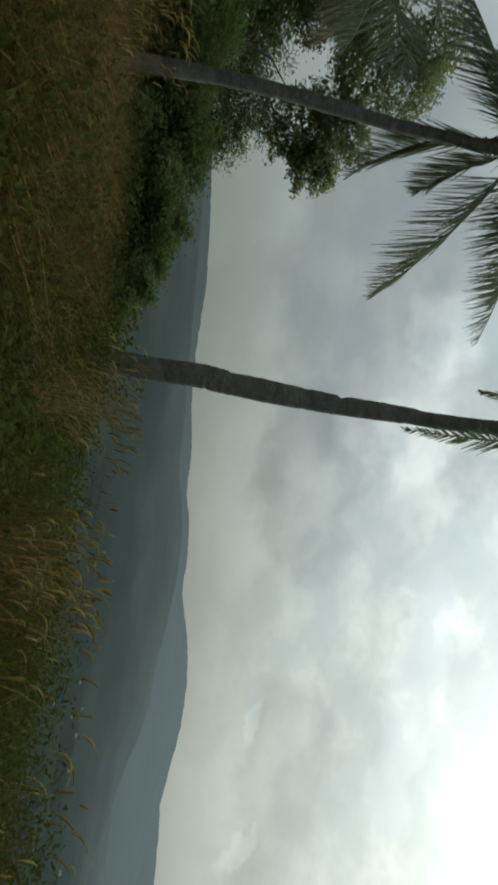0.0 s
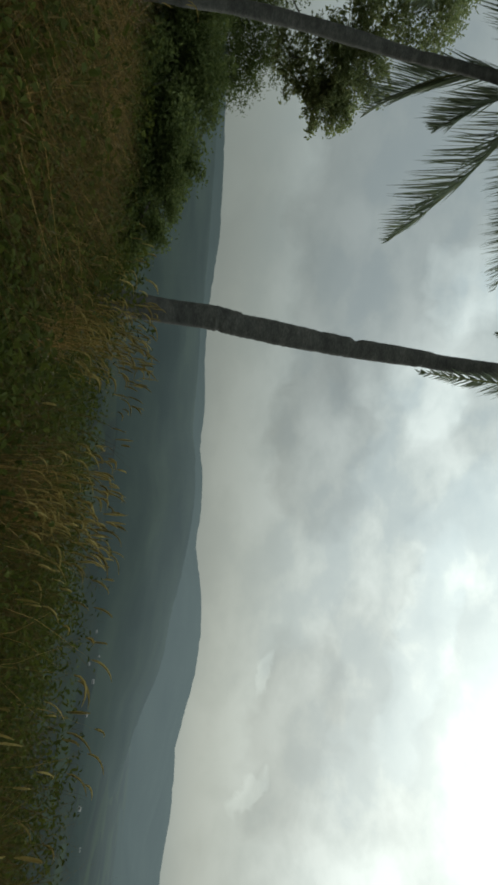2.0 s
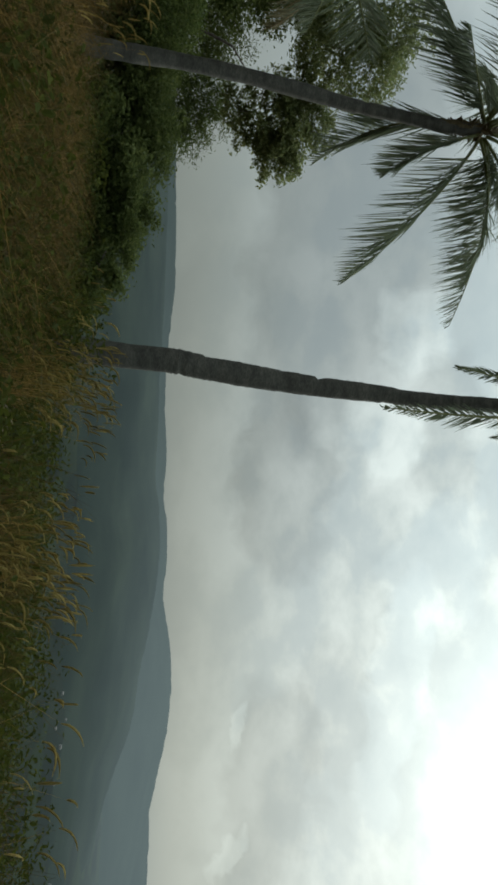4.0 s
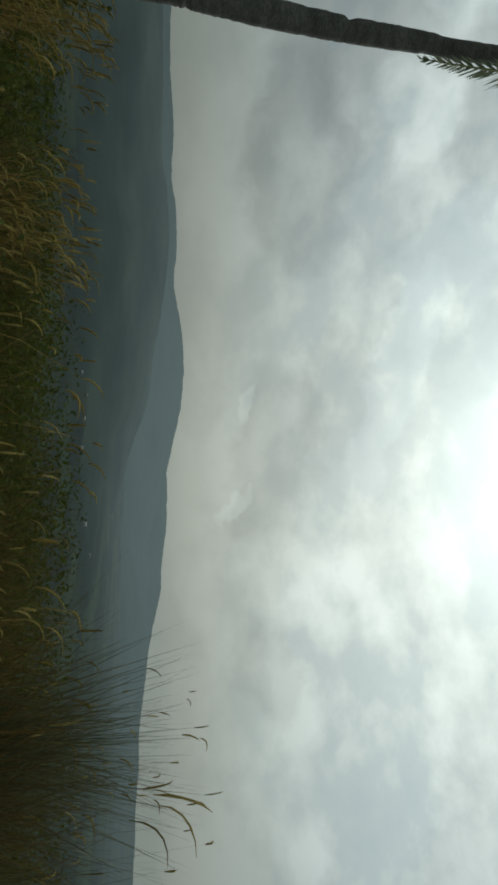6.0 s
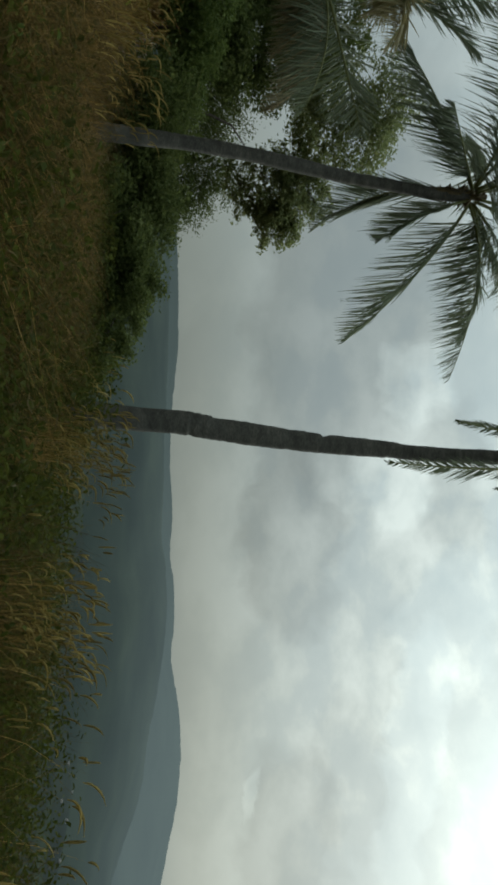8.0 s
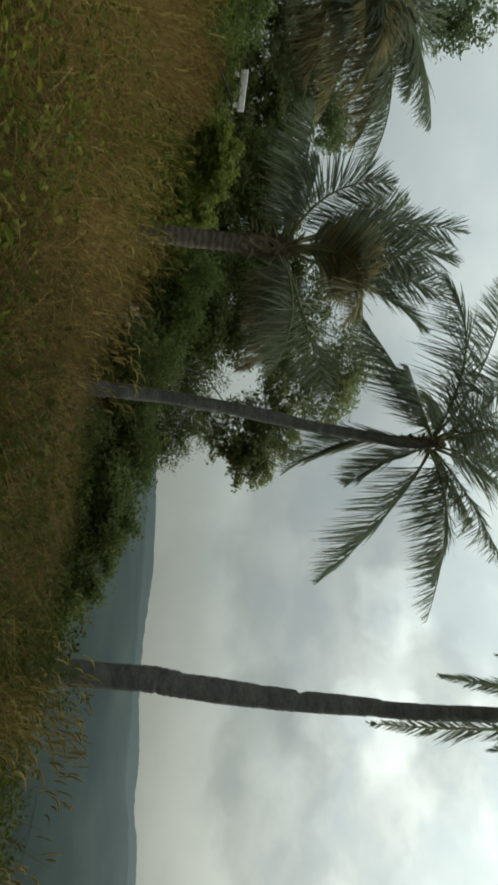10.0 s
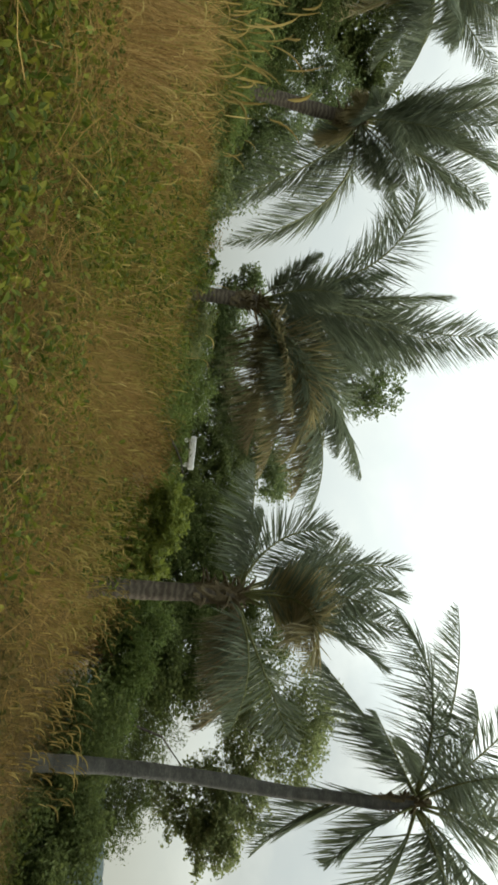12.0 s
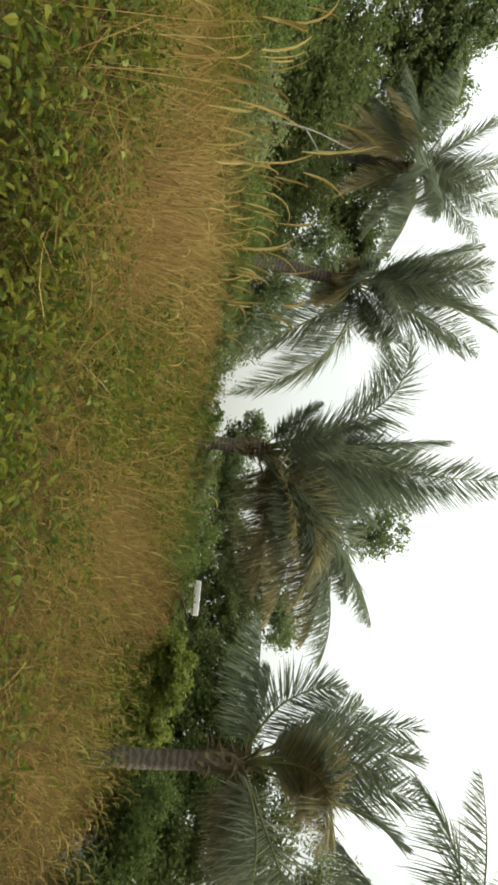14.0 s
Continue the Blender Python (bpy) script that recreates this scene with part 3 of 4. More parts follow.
palm("palm_tree", "tall coconut palm with a slim leaning trunk and full crown", B_FOOT,
     [B_FOOT, (-4.33, 7.93, 1.1), (-4.31, 7.94, 1.64), (-4.26, 7.97, 2.34), (-4.18, 8.01, 3.07), (-4.10, 8.05, 3.73), (-4.05, 8.08, 4.42), (-4.0, 8.10, 5.0), (-4.02, 8.10, 5.40)], 0.094,
     [(1.96, -1.57, 0.5, 1.03, -0.63, "g"), (2.53, 0.15, 0.2, 1.09, 0.33, "g"), (0.61, -1.33, 0.6, 0.29, -0.72, "g"), (0.61, -1.94, -0.6, 0.05, -1.01, "g"), (-1.75, -1.39, 0.3, -0.96, -0.62, "g"), (-1.02, -0.66, 0.6, -0.56, -0.32, "g"), (-2.36, -0.12, 0.2, -1.37, 0.36, "G"), (-2.58, 1.09, -0.3, -1.23, 0.78, "g"), (-1.30, 0.64, 0.7, -0.68, 0.70, "g"), (-1.25, 1.89, 0.0, -0.50, 0.92, "G"), (-0.64, 2.56, -0.4, -0.25, 1.07, "g"), (0.25, 2.11, 0.3, 0.15, 0.96, "g"), (1.60, 1.10, 0.4, 0.76, 0.62, "g"), (1.18, 1.03, -0.5, 0.59, 0.55, "g"), (1.07, 2.20, -0.3, 0.43, 1.09, "g"), (-0.32, 0.82, 1.2, -0.25, 0.45, "g")], -27.7, 2, 0.95, fill=2, reach=2.0, fibre=0.105, hang=1.15)

C_FOOT = (-6.0, 6.72, float(ground_height(-6.0, 6.72)) - 0.05)
palm("palm_tree", "short coconut palm with a stout banded trunk and hanging dead fronds", C_FOOT,
     [C_FOOT, (-5.99, 6.68, 1.38), (-5.98, 6.68, 1.7), (-6.0, 6.69, 2.40), (-6.02, 6.70, 2.95)], 0.13,
     [(-0.48, 2.39, 0.1, -0.45, 1.26, "g"), (-0.92, 1.24, 0.4, -0.75, 0.54, "G"), (-1.13, 0.29, 0.2, -0.61, 0.22, "g"), (-1.72, 0.12, 0.3, -0.93, 0.14, "g"), (-0.17, 2.51, -0.3, -0.19, 1.48, "g"), (0.31, 2.24, 0.3, 0.12, 1.2, "g"), (0.80, 2.0, 0.5, 0.38, 1.25, "g"),
      (0.70, 0.66, 1.3, 0.14, 0.88, "Y"), (0.52, 0.74, 1.15, 0.04, 0.80, "Y"), (1.80, 0.84, 0.3, 1.01, 0.48, "g"), (1.60, -0.40, 0.4, 1.00, 0.15, "d"), (1.05, -0.36, 0.2, 0.45, 0.06, "d"), (0.31, 1.01, 0.9, -0.06, 0.76, "g"), (-0.76, 1.78, -0.6, -0.37, 1.06, "G"), (0.04, 1.69, 0.7, -0.11, 1.10, "g")], -43, 3, pairs=105, fill=1, reach=1.9, fibre=0.19, bark=BANDED_BARK)

D_FOOT = (-12.85, 5.6, float(ground_height(-12.85, 5.6)) - 0.05)
palm("palm_tree", "young coconut palm with very long upright green fronds", D_FOOT,
     [D_FOOT, (-12.84, 5.6, 1.9), (-12.83, 5.6, 2.8), (-12.83, 5.61, 3.6)], 0.17,
     [(-2.76, 2.82, 0.4, -1.20, 2.41, "G"), (-1.09, 1.14, 0.3, -0.61, 0.62, "g"), (0.06, 5.50, 0.2, 0.15, 3.03, "G"), (-0.65, 3.96, 0.5, -0.36, 2.18, "g"), (3.38, 2.73, 0.5, 1.76, 1.84, "g"), (4.21, 1.64, 0.8, 2.25, 1.59, "g"), (3.47, 0.44, 0.9, 1.56, 0.75, "y"), (3.03, 0.15, 0.6, 1.41, 0.27, "d"),
      (2.16, 0.87, 1.2, 0.89, 0.64, "y"), (0.09, 3.20, 0.4, -0.01, 1.67, "g"), (0.85, 3.90, -0.3, 0.37, 2.08, "g"), (-0.87, 2.79, -0.4, -0.47, 1.57, "g"), (1.43, 2.98, -0.5, 0.58, 1.67, "g"), (-0.37, 1.52, 0.9, -0.35, 0.83, "g"), (0.38, 4.18, 0.3, 0.13, 2.19, "g"), (3.02, 2.37, -0.3, 1.30, 1.63, "g"), (3.09, 0.83, 1.0, 1.49, 1.24, "y"), (3.46, 1.81, 0.2, 1.64, 1.55, "g"), (3.12, 2.36, -0.2, 1.50, 1.93, "g"), (2.30, 0.58, 0.4, 1.00, 0.64, "d"), (3.91, 1.29, 0.6, 2.10, 1.42, "y")],
     -66, 4, 1.0, fill=2, reach=2.4, fibre=0.22, pairs=195, bark=BANDED_BARK)

E_FOOT = (-15.95, 2.2, float(ground_height(-15.95, 2.2)) - 0.05)
palm("palm_tree", "coconut palm with a banded trunk and a pair of drooping fronds", E_FOOT,
     [E_FOOT, (-15.86, 2.22, 2.3), (-15.85, 2.25, 3.02), (-15.84, 2.3, 3.81), (-15.83, 2.38, 4.61), (-15.82, 2.42, 5.5)], 0.17,
     [(2.20, -2.93, 0.3, 0.95, -0.79, "G"), (3.03, -2.41, -0.2, 1.79, -0.33, "G"), (1.25, 0.71, 0.5, 0.57, 0.33, "g"), (1.39, 3.07, 0.2, 0.47, 1.53, "g"), (0.22, 3.52, 0.3, 0.08, 1.52, "g"), (-0.74, 2.64, -0.3, -0.36, 1.31, "g"), (-0.41, 3.42, 0.0, -0.23, 1.71, "G"), (0.66, 3.72, 0.4, 0.08, 1.93, "g"),
      (1.23, 3.62, -0.3, 0.49, 1.87, "g"), (-0.86, 3.09, 0.5, -0.40, 1.63, "G"), (-1.26, 3.17, -0.5, -0.74, 1.71, "g"), (1.64, 1.18, 0.8, 0.67, 0.65, "g"), (-0.44, -0.02, 0.6, -0.16, -0.00, "y"), (-0.48, 0.34, 0.9, -0.15, 0.21, "g"), (-0.09, 2.11, 0.9, -0.12, 0.91, "g"), (0.62, -0.84, 0.5, 0.30, -0.31, "y")],
     -80, 5, 1.08, fill=2, reach=2.2, fibre=0.24, pairs=180, bark=BANDED_BARK)

F_FOOT = (-19.0, -0.08, float(ground_height(-19.0, -0.08)) - 0.05)
palm("palm_tree", "coconut palm half hidden in shade with brown hanging fronds", F_FOOT,
     [F_FOOT, (-19.0, -0.1, 3.0), (-19.0, -0.12, 3.95), (-19.0, -0.16, 5.07), (-19.0, -0.2, 6.22), (-19.0, -0.18, 7.3)], 0.15,
     [(-1.64, 2.03, 0.3, -0.77, 0.95, "g"), (-0.59, 3.61, 0.0, -0.24, 1.46, "g"), (0.75, 2.69, 0.4, 0.24, 1.25, "G"), (1.46, 2.05, 0.6, 0.56, 0.97, "g"), (-1.69, -1.22, 0.3, -1.14, -0.37, "y"), (1.10, -2.27, 0.6, 0.41, -1.09, "y"),
      (-0.94, -2.54, 0.5, -0.75, -1.17, "y"), (-0.31, -2.31, 0.8, -0.36, -0.98, "y"), (1.96, -1.04, 0.3, 0.72, -0.31, "g"), (-2.30, -0.75, -0.3, -1.27, -0.16, "g"), (0.15, 1.51, 1.0, 0.01, 0.73, "g"), (-1.71, -1.80, -0.4, -1.03, -0.76, "g"), (1.84, -0.11, -0.3, 0.64, 0.17, "g")],
     -91, 6, 1.05, fill=7, reach=2.9, fibre=0.22, pairs=150)


# ---- leafy trees and shrubs ----
def tree(name, label, category, foot, clumps, leaf, leaf_size, count, seed, bark=WOOD, thick=0.12, limb=True, group="", slim=0.5, fork_at=0.55):
    """A tapered trunk, a limb to every clump, and a crown of leaves gathered on twigs. clumps: (x, y, z, radius)."""
    r = np.random.default_rng(seed)
    ob = empty(name, foot)
    foot = np.asarray(foot, dtype=float)
    c = np.array([k[:3] for k in clumps]) - foot
    rad = np.array([k[3] for k in clumps])
    fork = np.array([c[:, 0].mean() * 0.5, c[:, 1].mean() * 0.5, c[:, 2].min() * fork_at])
    if limb:
        bits = [tube(bend([(0, 0, -0.1), fork * 0.5 + r.normal(0, 0.05, 3), fork], np.linspace(0, 1, 8)), np.linspace(thick, thick * 0.7, 8), 8, 0.06, seed)]
        grown = [fork]
        for p in sorted(c, key=lambda q: np.linalg.norm(q - fork)):
            stem = min(grown, key=lambda q: np.linalg.norm(q - p) + (0.6 if q is fork else 0.0))
            girth = thick * (0.5 if stem is fork else 0.26)
            mid = stem * 0.5 + p * 0.5 + np.array([0, 0, 0.10 * np.linalg.norm(p - stem)]) + r.normal(0, 0.06, 3)
            bits.append(tube(bend([stem, mid, p], np.linspace(0, 1, 8)), np.linspace(girth, thick * 0.09, 8), 6, 0.05, seed))
            grown.append(p)
        for p, q in zip(c, rad):
            for _ in range(5):
                e = p + unit(r.standard_normal(3)) * q * 0.8
                bits.append(tube([p, (p + e) / 2 + r.normal(0, 0.05 * q, 3), e], [thick * 0.10, thick * 0.07, thick * 0.03], 4, 0, 1))
        linked("trunk", *joined(bits), bark, ob)
    share = (rad**2 / (rad**2).sum() * count).astype(int)
    spots = []
    for p, q, m in zip(c, rad, share):
        twigs = max(int(34 * (q / 0.5) ** 1.7), 20)
        d = unit(r.standard_normal((twigs, 3)) * np.array([1, 1, 0.85]))
        t = p + d * (q * r.uniform(0.35, 1.05, twigs))[:, None]
        pick = r.integers(0, twigs, m)
        spots.append(t[pick] + r.standard_normal((m, 3)) * np.array([1, 1, 0.7]) * min(q * 0.17, 0.12))
    v, f = leaves(np.vstack(spots), leaf_size, r, slim)
    linked("crown", v, f, leaf, ob)
    return tagged(ob, label, category, group)


def around(*rows):
    """Clumps from (bearing, degrees up, metres away, radius)."""
    return [(*spot(b, d, e), q) for b, e, d, q in rows]


def stand(bearing, far):
    x, y, _ = spot(bearing, far)
    return (x, y, float(ground_height(x, y)) - 0.05)


tree("tree", "broad-leaved tree with rounded olive clumps behind the palms", "tree", stand(-34, 12.5),
     around((-24.6, 6.6, 12, 0.4), (-26.0, 5.2, 12.1, 0.4), (-27.6, 9.0, 12.2, 0.45), (-24.8, 8.6, 12, 0.38), (-23.6, 8.3, 12, 0.42), (-23.4, 7.2, 12, 0.28), (-24.2, 9.2, 12, 0.4), (-26.0, 9.7, 12, 0.42), (-27.4, 6.8, 12, 0.35), (-28.1, 11.0, 12.2, 0.45), (-22.8, 7.7, 12, 0.36), (-22.6, 9.3, 12, 0.34), (-25.2, 11.2, 12, 0.35), (-30.0, 14.3, 12.3, 0.75), (-32.9, 15.6, 12.4, 0.7), (-31.1, 10.7, 12.6, 0.6)),
     OLIVE_LEAF, 0.07, 25000, 21, thick=0.03, fork_at=0.9)
tree("tree", "feathery dark green tree on the slope below the palms", "tree", stand(-27, 14),
     around((-24.7, 1.1, 13.5, 0.55), (-23.5, -0.2, 13.3, 0.5), (-26.2, 2.8, 13.6, 0.5), (-29.1, 1.3, 13.8, 0.8), (-27.5, -1.1, 13.4, 0.8), (-31.7, 2.7, 14, 0.9), (-24.9, -2.5, 13, 0.8)),
     DARK_LEAF, 0.058, 36000, 22, thick=0.03, slim=0.35, fork_at=0.8)
tree("tree", "dense dark tree in the shade between two palms", "tree", stand(-38, 14),
     around((-35.0, 6.5, 13.5, 0.8), (-33.6, 10.1, 13.8, 0.75), (-37.1, 10.4, 14.2, 0.9), (-38.7, 3.8, 13.2, 0.9), (-41.4, 7.7, 14.4, 1.0), (-36.2, 2.4, 13, 0.9), (-44.7, 3.0, 13.5, 1.0), (-46.8, 7.0, 14, 0.9), (-42.0, 4.5, 13.8, 1.0), (-39.5, 7.5, 14.2, 0.9), (-34.5, 3.8, 13.2, 0.7)),
     DARK_LEAF, 0.085, 60000, 23, thick=0.05)
tree("tree", "spreading tree with dark leaves behind the young palm", "tree", stand(-60, 20),
     around((-51.5, 11.9, 18, 0.7), (-53.9, 9.7, 18, 0.8), (-56.8, 8.6, 18.2, 1.0), (-58.7, 6.0, 18, 0.8), (-61.7, 6.4, 18.4, 0.8), (-64.0, 6.2, 18.5, 0.7), (-67.5, 7.8, 18.5, 0.5), (-66.2, 6.6, 18.5, 0.55)),
     TREE_LEAF, 0.096, 27000, 24, thick=0.16)
tree("tree", "tall tree whose round leafy top shows above the palm", "tree", stand(-60.5, 23),
     around((-59.9, 19.8, 22, 0.95), (-58.9, 18.0, 22, 0.7), (-62.0, 16.4, 22, 1.2), (-60.5, 13.5, 22.3, 1.1), (-63.6, 18.9, 22, 0.8)),
     TREE_LEAF, 0.120, 11000, 25, thick=0.2)
tree("tree", "dark leafy tree between two palm trunks", "tree", stand(-78, 20),
     around((-77.7, 7.4, 19.5, 1.0), (-74.7, 5.9, 19, 0.6), (-76.1, 4.6, 19, 0.9), (-80.6, 8.0, 20, 1.1), (-79.1, 5.1, 19.5, 1.0), (-82.6, 11.0, 21, 1.1), (-84.1, 6.5, 20.5, 1.1)),
     TREE_LEAF, 0.096, 27000, 26, thick=0.15)
tree("tree", "dense dark green tree behind the far palms", "tree", stand(-88, 24),
     around((-90.5, 9.0, 23, 1.2), (-88.0, 11.5, 23, 1.1), (-87.5, 8.0, 23, 1.0), (-86.0, 14.0, 23, 1.0), (-90.0, 14.0, 23, 1.1), (-83.0, 14.5, 23, 0.9), (-80.5, 12.5, 23, 0.8), (-93.0, 12.0, 23.5, 1.1), (-93.5, 8.5, 23, 1.1), (-85.6, 12.2, 23.5, 0.6)),
     DARK_LEAF, 0.14, 30000, 47, thick=0.16)
tree("tree", "tall gum-like tree with pale bare limbs and dark leaf tufts", "tree", stand(-98, 26),
     around((-95.5, 17.0, 25.5, 1.2), (-93.0, 15.5, 26, 1.1), (-91.0, 13.5, 26, 1.0), (-98.0, 16.0, 26, 1.3), (-99.3, 17.0, 26, 1.3), (-96.2, 17.3, 26, 1.2), (-100.3, 14.1, 26, 1.4), (-93.9, 15.5, 26.5, 1.0), (-96.9, 13.5, 26, 1.2), (-92.0, 13.0, 26.5, 1.1), (-102.7, 16.6, 26, 1.5), (-105.7, 14.6, 26, 1.6), (-94.4, 11.0, 26, 1.0), (-101.2, 19.6, 26, 1.2)),
     TREE_LEAF, 0.15, 50000, 27, bark=PALE_WOOD, thick=0.2)
tree("shrub", "tall green thicket at the edge of the grass", "shrub", stand(-97, 16),
     around((-85.0, 6.5, 17.5, 1.0), (-88.5, 8.5, 17.5, 1.1), (-91.0, 6.0, 16.5, 1.0), (-82.5, 5.0, 18, 0.9), (-94.5, 7.5, 16, 1.1), (-89.0, 5.0, 17, 1.0), (-98.9, 5.0, 15, 1.2), (-95.5, 6.0, 15.5, 1.1), (-92.5, 7.5, 16, 1.0), (-95.9, 9.0, 16.5, 1.2), (-90.0, 5.5, 16, 0.9), (-100.4, 8.6, 16, 1.4), (-87.0, 5.0, 17, 0.9), (-103.9, 5.6, 15, 1.4)),
     DARK_LEAF, 0.125, 46000, 28, thick=0.08)
tree("shrub", "dense dark green shrub on the falling slope", "shrub", stand(-22, 10),
     around((-24.4, -2.4, 10, 0.6), (-21.3, -3.5, 9.8, 0.6), (-18.3, -4.3, 9.6, 0.55), (-27.4, -2.4, 10, 0.7), (-22.2, -6.3, 9.2, 0.7), (-17.1, -7.0, 9, 0.6), (-30.4, -2.3, 10, 0.7)),
     DARK_LEAF, 0.062, 42000, 29, thick=0.06)
tree("shrub", "low dark green shrub on the falling slope", "shrub", stand(-13, 8.5),
     around((-13.0, -5.4, 8.8, 0.42), (-10.5, -6.9, 8.6, 0.36), (-15.5, -4.2, 9.0, 0.45), (-8.0, -7.8, 8.2, 0.33), (-17.5, -3.2, 9.2, 0.45), (-14.2, -7.4, 8.8, 0.45), (-11.8, -8.4, 8.5, 0.4), (-9.0, -9.3, 8.2, 0.35), (-14.5, -9.9, 8.2, 0.45)),
     DARK_LEAF, 0.053, 33000, 30, thick=0.05)
tree("shrub", "bright green bush beside the banded palm", "shrub", stand(-46, 10),
     around((-44.9, 2.1, 10, 0.4), (-46.7, 2.9, 10.2, 0.4), (-48.7, 2.6, 10.5, 0.4), (-43.1, 0.8, 9.8, 0.4)),
     BRIGHT_LEAF, 0.080, 10500, 31, thick=0.05)
tree("shrub", "dark understorey hedge below the palms", "shrub", stand(-52, 15),
     around((-46.2, 5.6, 14.5, 0.7), (-57.7, 3.8, 16, 0.7), (-61.1, 3.4, 16.5, 0.7), (-47.2, 3.9, 14, 0.8), (-64.6, 3.4, 17, 0.6), (-67.1, 3.4, 17.5, 0.5)),
     SHRUB_LEAF, 0.080, 20000, 32, thick=0.06)
tree("shrub", "low green bush in front of the white bench", "shrub", stand(-52.5, 17),
     around((-50.2, 2.5, 17, 0.45), (-51.6, 2.8, 17, 0.42), (-52.8, 2.9, 17, 0.42), (-54.0, 2.9, 17, 0.42), (-55.4, 3.1, 17, 0.5)), SHRUB_LEAF, 0.08, 10000, 49, thick=0.04)
tree("tree", "dense dark green tree behind the white bench", "tree", stand(-52, 26),
     around((-49.0, 4.5, 24, 0.9), (-51.2, 4.2, 24.5, 0.9), (-53.2, 3.8, 24.5, 0.9), (-55.4, 4.0, 24.5, 0.8), (-50.0, 6.6, 25, 1.0), (-52.4, 6.6, 25, 1.0), (-54.6, 6.0, 25, 0.9), (-51.2, 8.6, 25.5, 1.0), (-53.6, 8.2, 25.5, 0.8), (-48.6, 8.4, 25, 0.9)),
     DARK_LEAF, 0.12, 26000, 48, thick=0.12)
tree("shrub", "shaded green bush under the banded palm", "shrub", stand(-37, 11),
     around((-36.1, 0.9, 11, 0.6), (-39.1, 1.3, 11, 0.6), (-33.6, 0.1, 11, 0.6), (-31.5, -1.3, 10.6, 0.6)),
     SHRUB_LEAF, 0.064, 18000, 33, thick=0.05)
tree("shrub", "scrubby bush under the drooping fronds", "shrub", stand(-72, 14),
     around((-70.6, 2.7, 14, 0.5), (-73.6, 2.8, 14, 0.55), (-76.6, 3.2, 14.2, 0.6), (-79.6, 3.8, 14.5, 0.6), (-82.5, 4.1, 14.5, 0.7), (-85.5, 4.5, 14.5, 0.7)),
     SHRUB_LEAF, 0.072, 21000, 34, thick=0.05)


for bearing, far, wide, seed in ((-59.5, 13, 0.6, 35), (-64, 14.5, 0.6, 36), (-69.5, 13.5, 0.5, 37), (-75, 14, 0.6, 38), (-81, 13.5, 0.6, 39), (-87, 13, 0.7, 41), (-94, 12.5, 0.8, 42), (-101, 12.5, 0.9, 43)):
    x, y, z = stand(bearing, far)
    tree("shrub", "low leafy green bush at the edge of the grass", "shrub", (x, y, z),
         [(x + u * wide, y + w * wide, z + 0.35 + h * wide, wide * q) for u, w, h, q in ((0, 0, 0.5, 0.8), (0.9, 0.3, 0.1, 0.7), (-0.9, -0.2, 0.2, 0.75), (0.2, -0.8, 0.1, 0.7), (0.5, 0.6, 0.6, 0.6), (-0.4, -0.9, 0.4, 0.6))],
         SHRUB_LEAF if seed % 2 else OLIVE_LEAF, 0.075, 7000, seed, thick=0.04, group="bushes at the edge of the grass")


# stands for hazy distant trees; pale leaf and bark colours imitate the haze
tree("shrub", "sparse far trees beyond the rise, haze imitated by pale leaf colour", "shrub", stand(-70.3, 24),
     around((-70.6, 3.9, 24, 0.45), (-70.0, 4.7, 24, 0.3), (-71.2, 3.6, 24, 0.4), (-69.4, 3.5, 24, 0.35)), PALM_DEAD, 0.06, 1500, 46, bark=PALE_WOOD, thick=0.03)


def dead_branch():
    """A bare, bleached sapling leaning out of the thicket, with a snapped fork."""
    at = np.array(stand(-93.2, 12.4))
    ob = empty("dead_branch", at)
    tip, fork = spot(-91.7, 12, 11.8) - at, spot(-92.6, 12, 8.0) - at
    linked("stem", *tube(bend([(0, 0, -0.1), fork * 0.5 + np.array([0.1, 0.05, 0]), fork, tip], np.linspace(0, 1, 14)), np.linspace(0.024, 0.008, 14), 6, 0.12, 3), PALE_WOOD, ob)
    linked("twig", *tube(bend([fork, fork + np.array([0.12, 0.25, 0.22]), fork + np.array([0.15, 0.4, 0.3])], np.linspace(0, 1, 6)), np.linspace(0.016, 0.006, 6), 5, 0.08, 4), PALE_WOOD, ob)
    return tagged(ob, "bare bleached dead sapling leaning out of the thicket", "branch")


dead_branch()


# ---- banana plant, bench ----
def banana(bearing, far, rise):
    """A few broad arching leaves, each with a keel, on a short stem."""
    r = np.random.default_rng(40)
    at = stand(bearing, far)
    ob = empty("banana_plant", at)
    top = 1.5 + far * math.tan(radians(rise)) - at[2]
    linked("stem", *tube([(0, 0, 0), (0.02, 0, top * 0.4), (0, 0.02, top * 0.75)], [0.09, 0.07, 0.05], 8, 0.05), OLIVE_LEAF, ob)
    for i in range(9):
        t = i * 2.4 + r.random()
        out = np.array([math.cos(t), math.sin(t), 0])
        s = np.linspace(0, 1, 9)[:, None]
        line = np.array([0, 0, top * 0.72]) + out * (0.6 * s) + np.array([0, 0, 1.0]) * (0.55 * s - 0.6 * s**2)
        side = np.cross(out, [0, 0, 1.0]) * (0.11 * np.sin(np.pi * np.clip(s * 0.93 + 0.07, 0, 1)) ** 0.7)
        v = np.vstack([line + side + [0, 0, 0.03], line, line - side + [0, 0, 0.03]])
        f = [[k, k + 1, k + 10, k + 9] for k in range(8)] + [[k + 9, k + 10, k + 19, k + 18] for k in range(8)]
        linked("leaf", v, f, BANANA_LEAF, ob)
    return tagged(ob, "small banana plant with broad arching green leaves", "plant")


banana(-48.3, 12, 4.2)


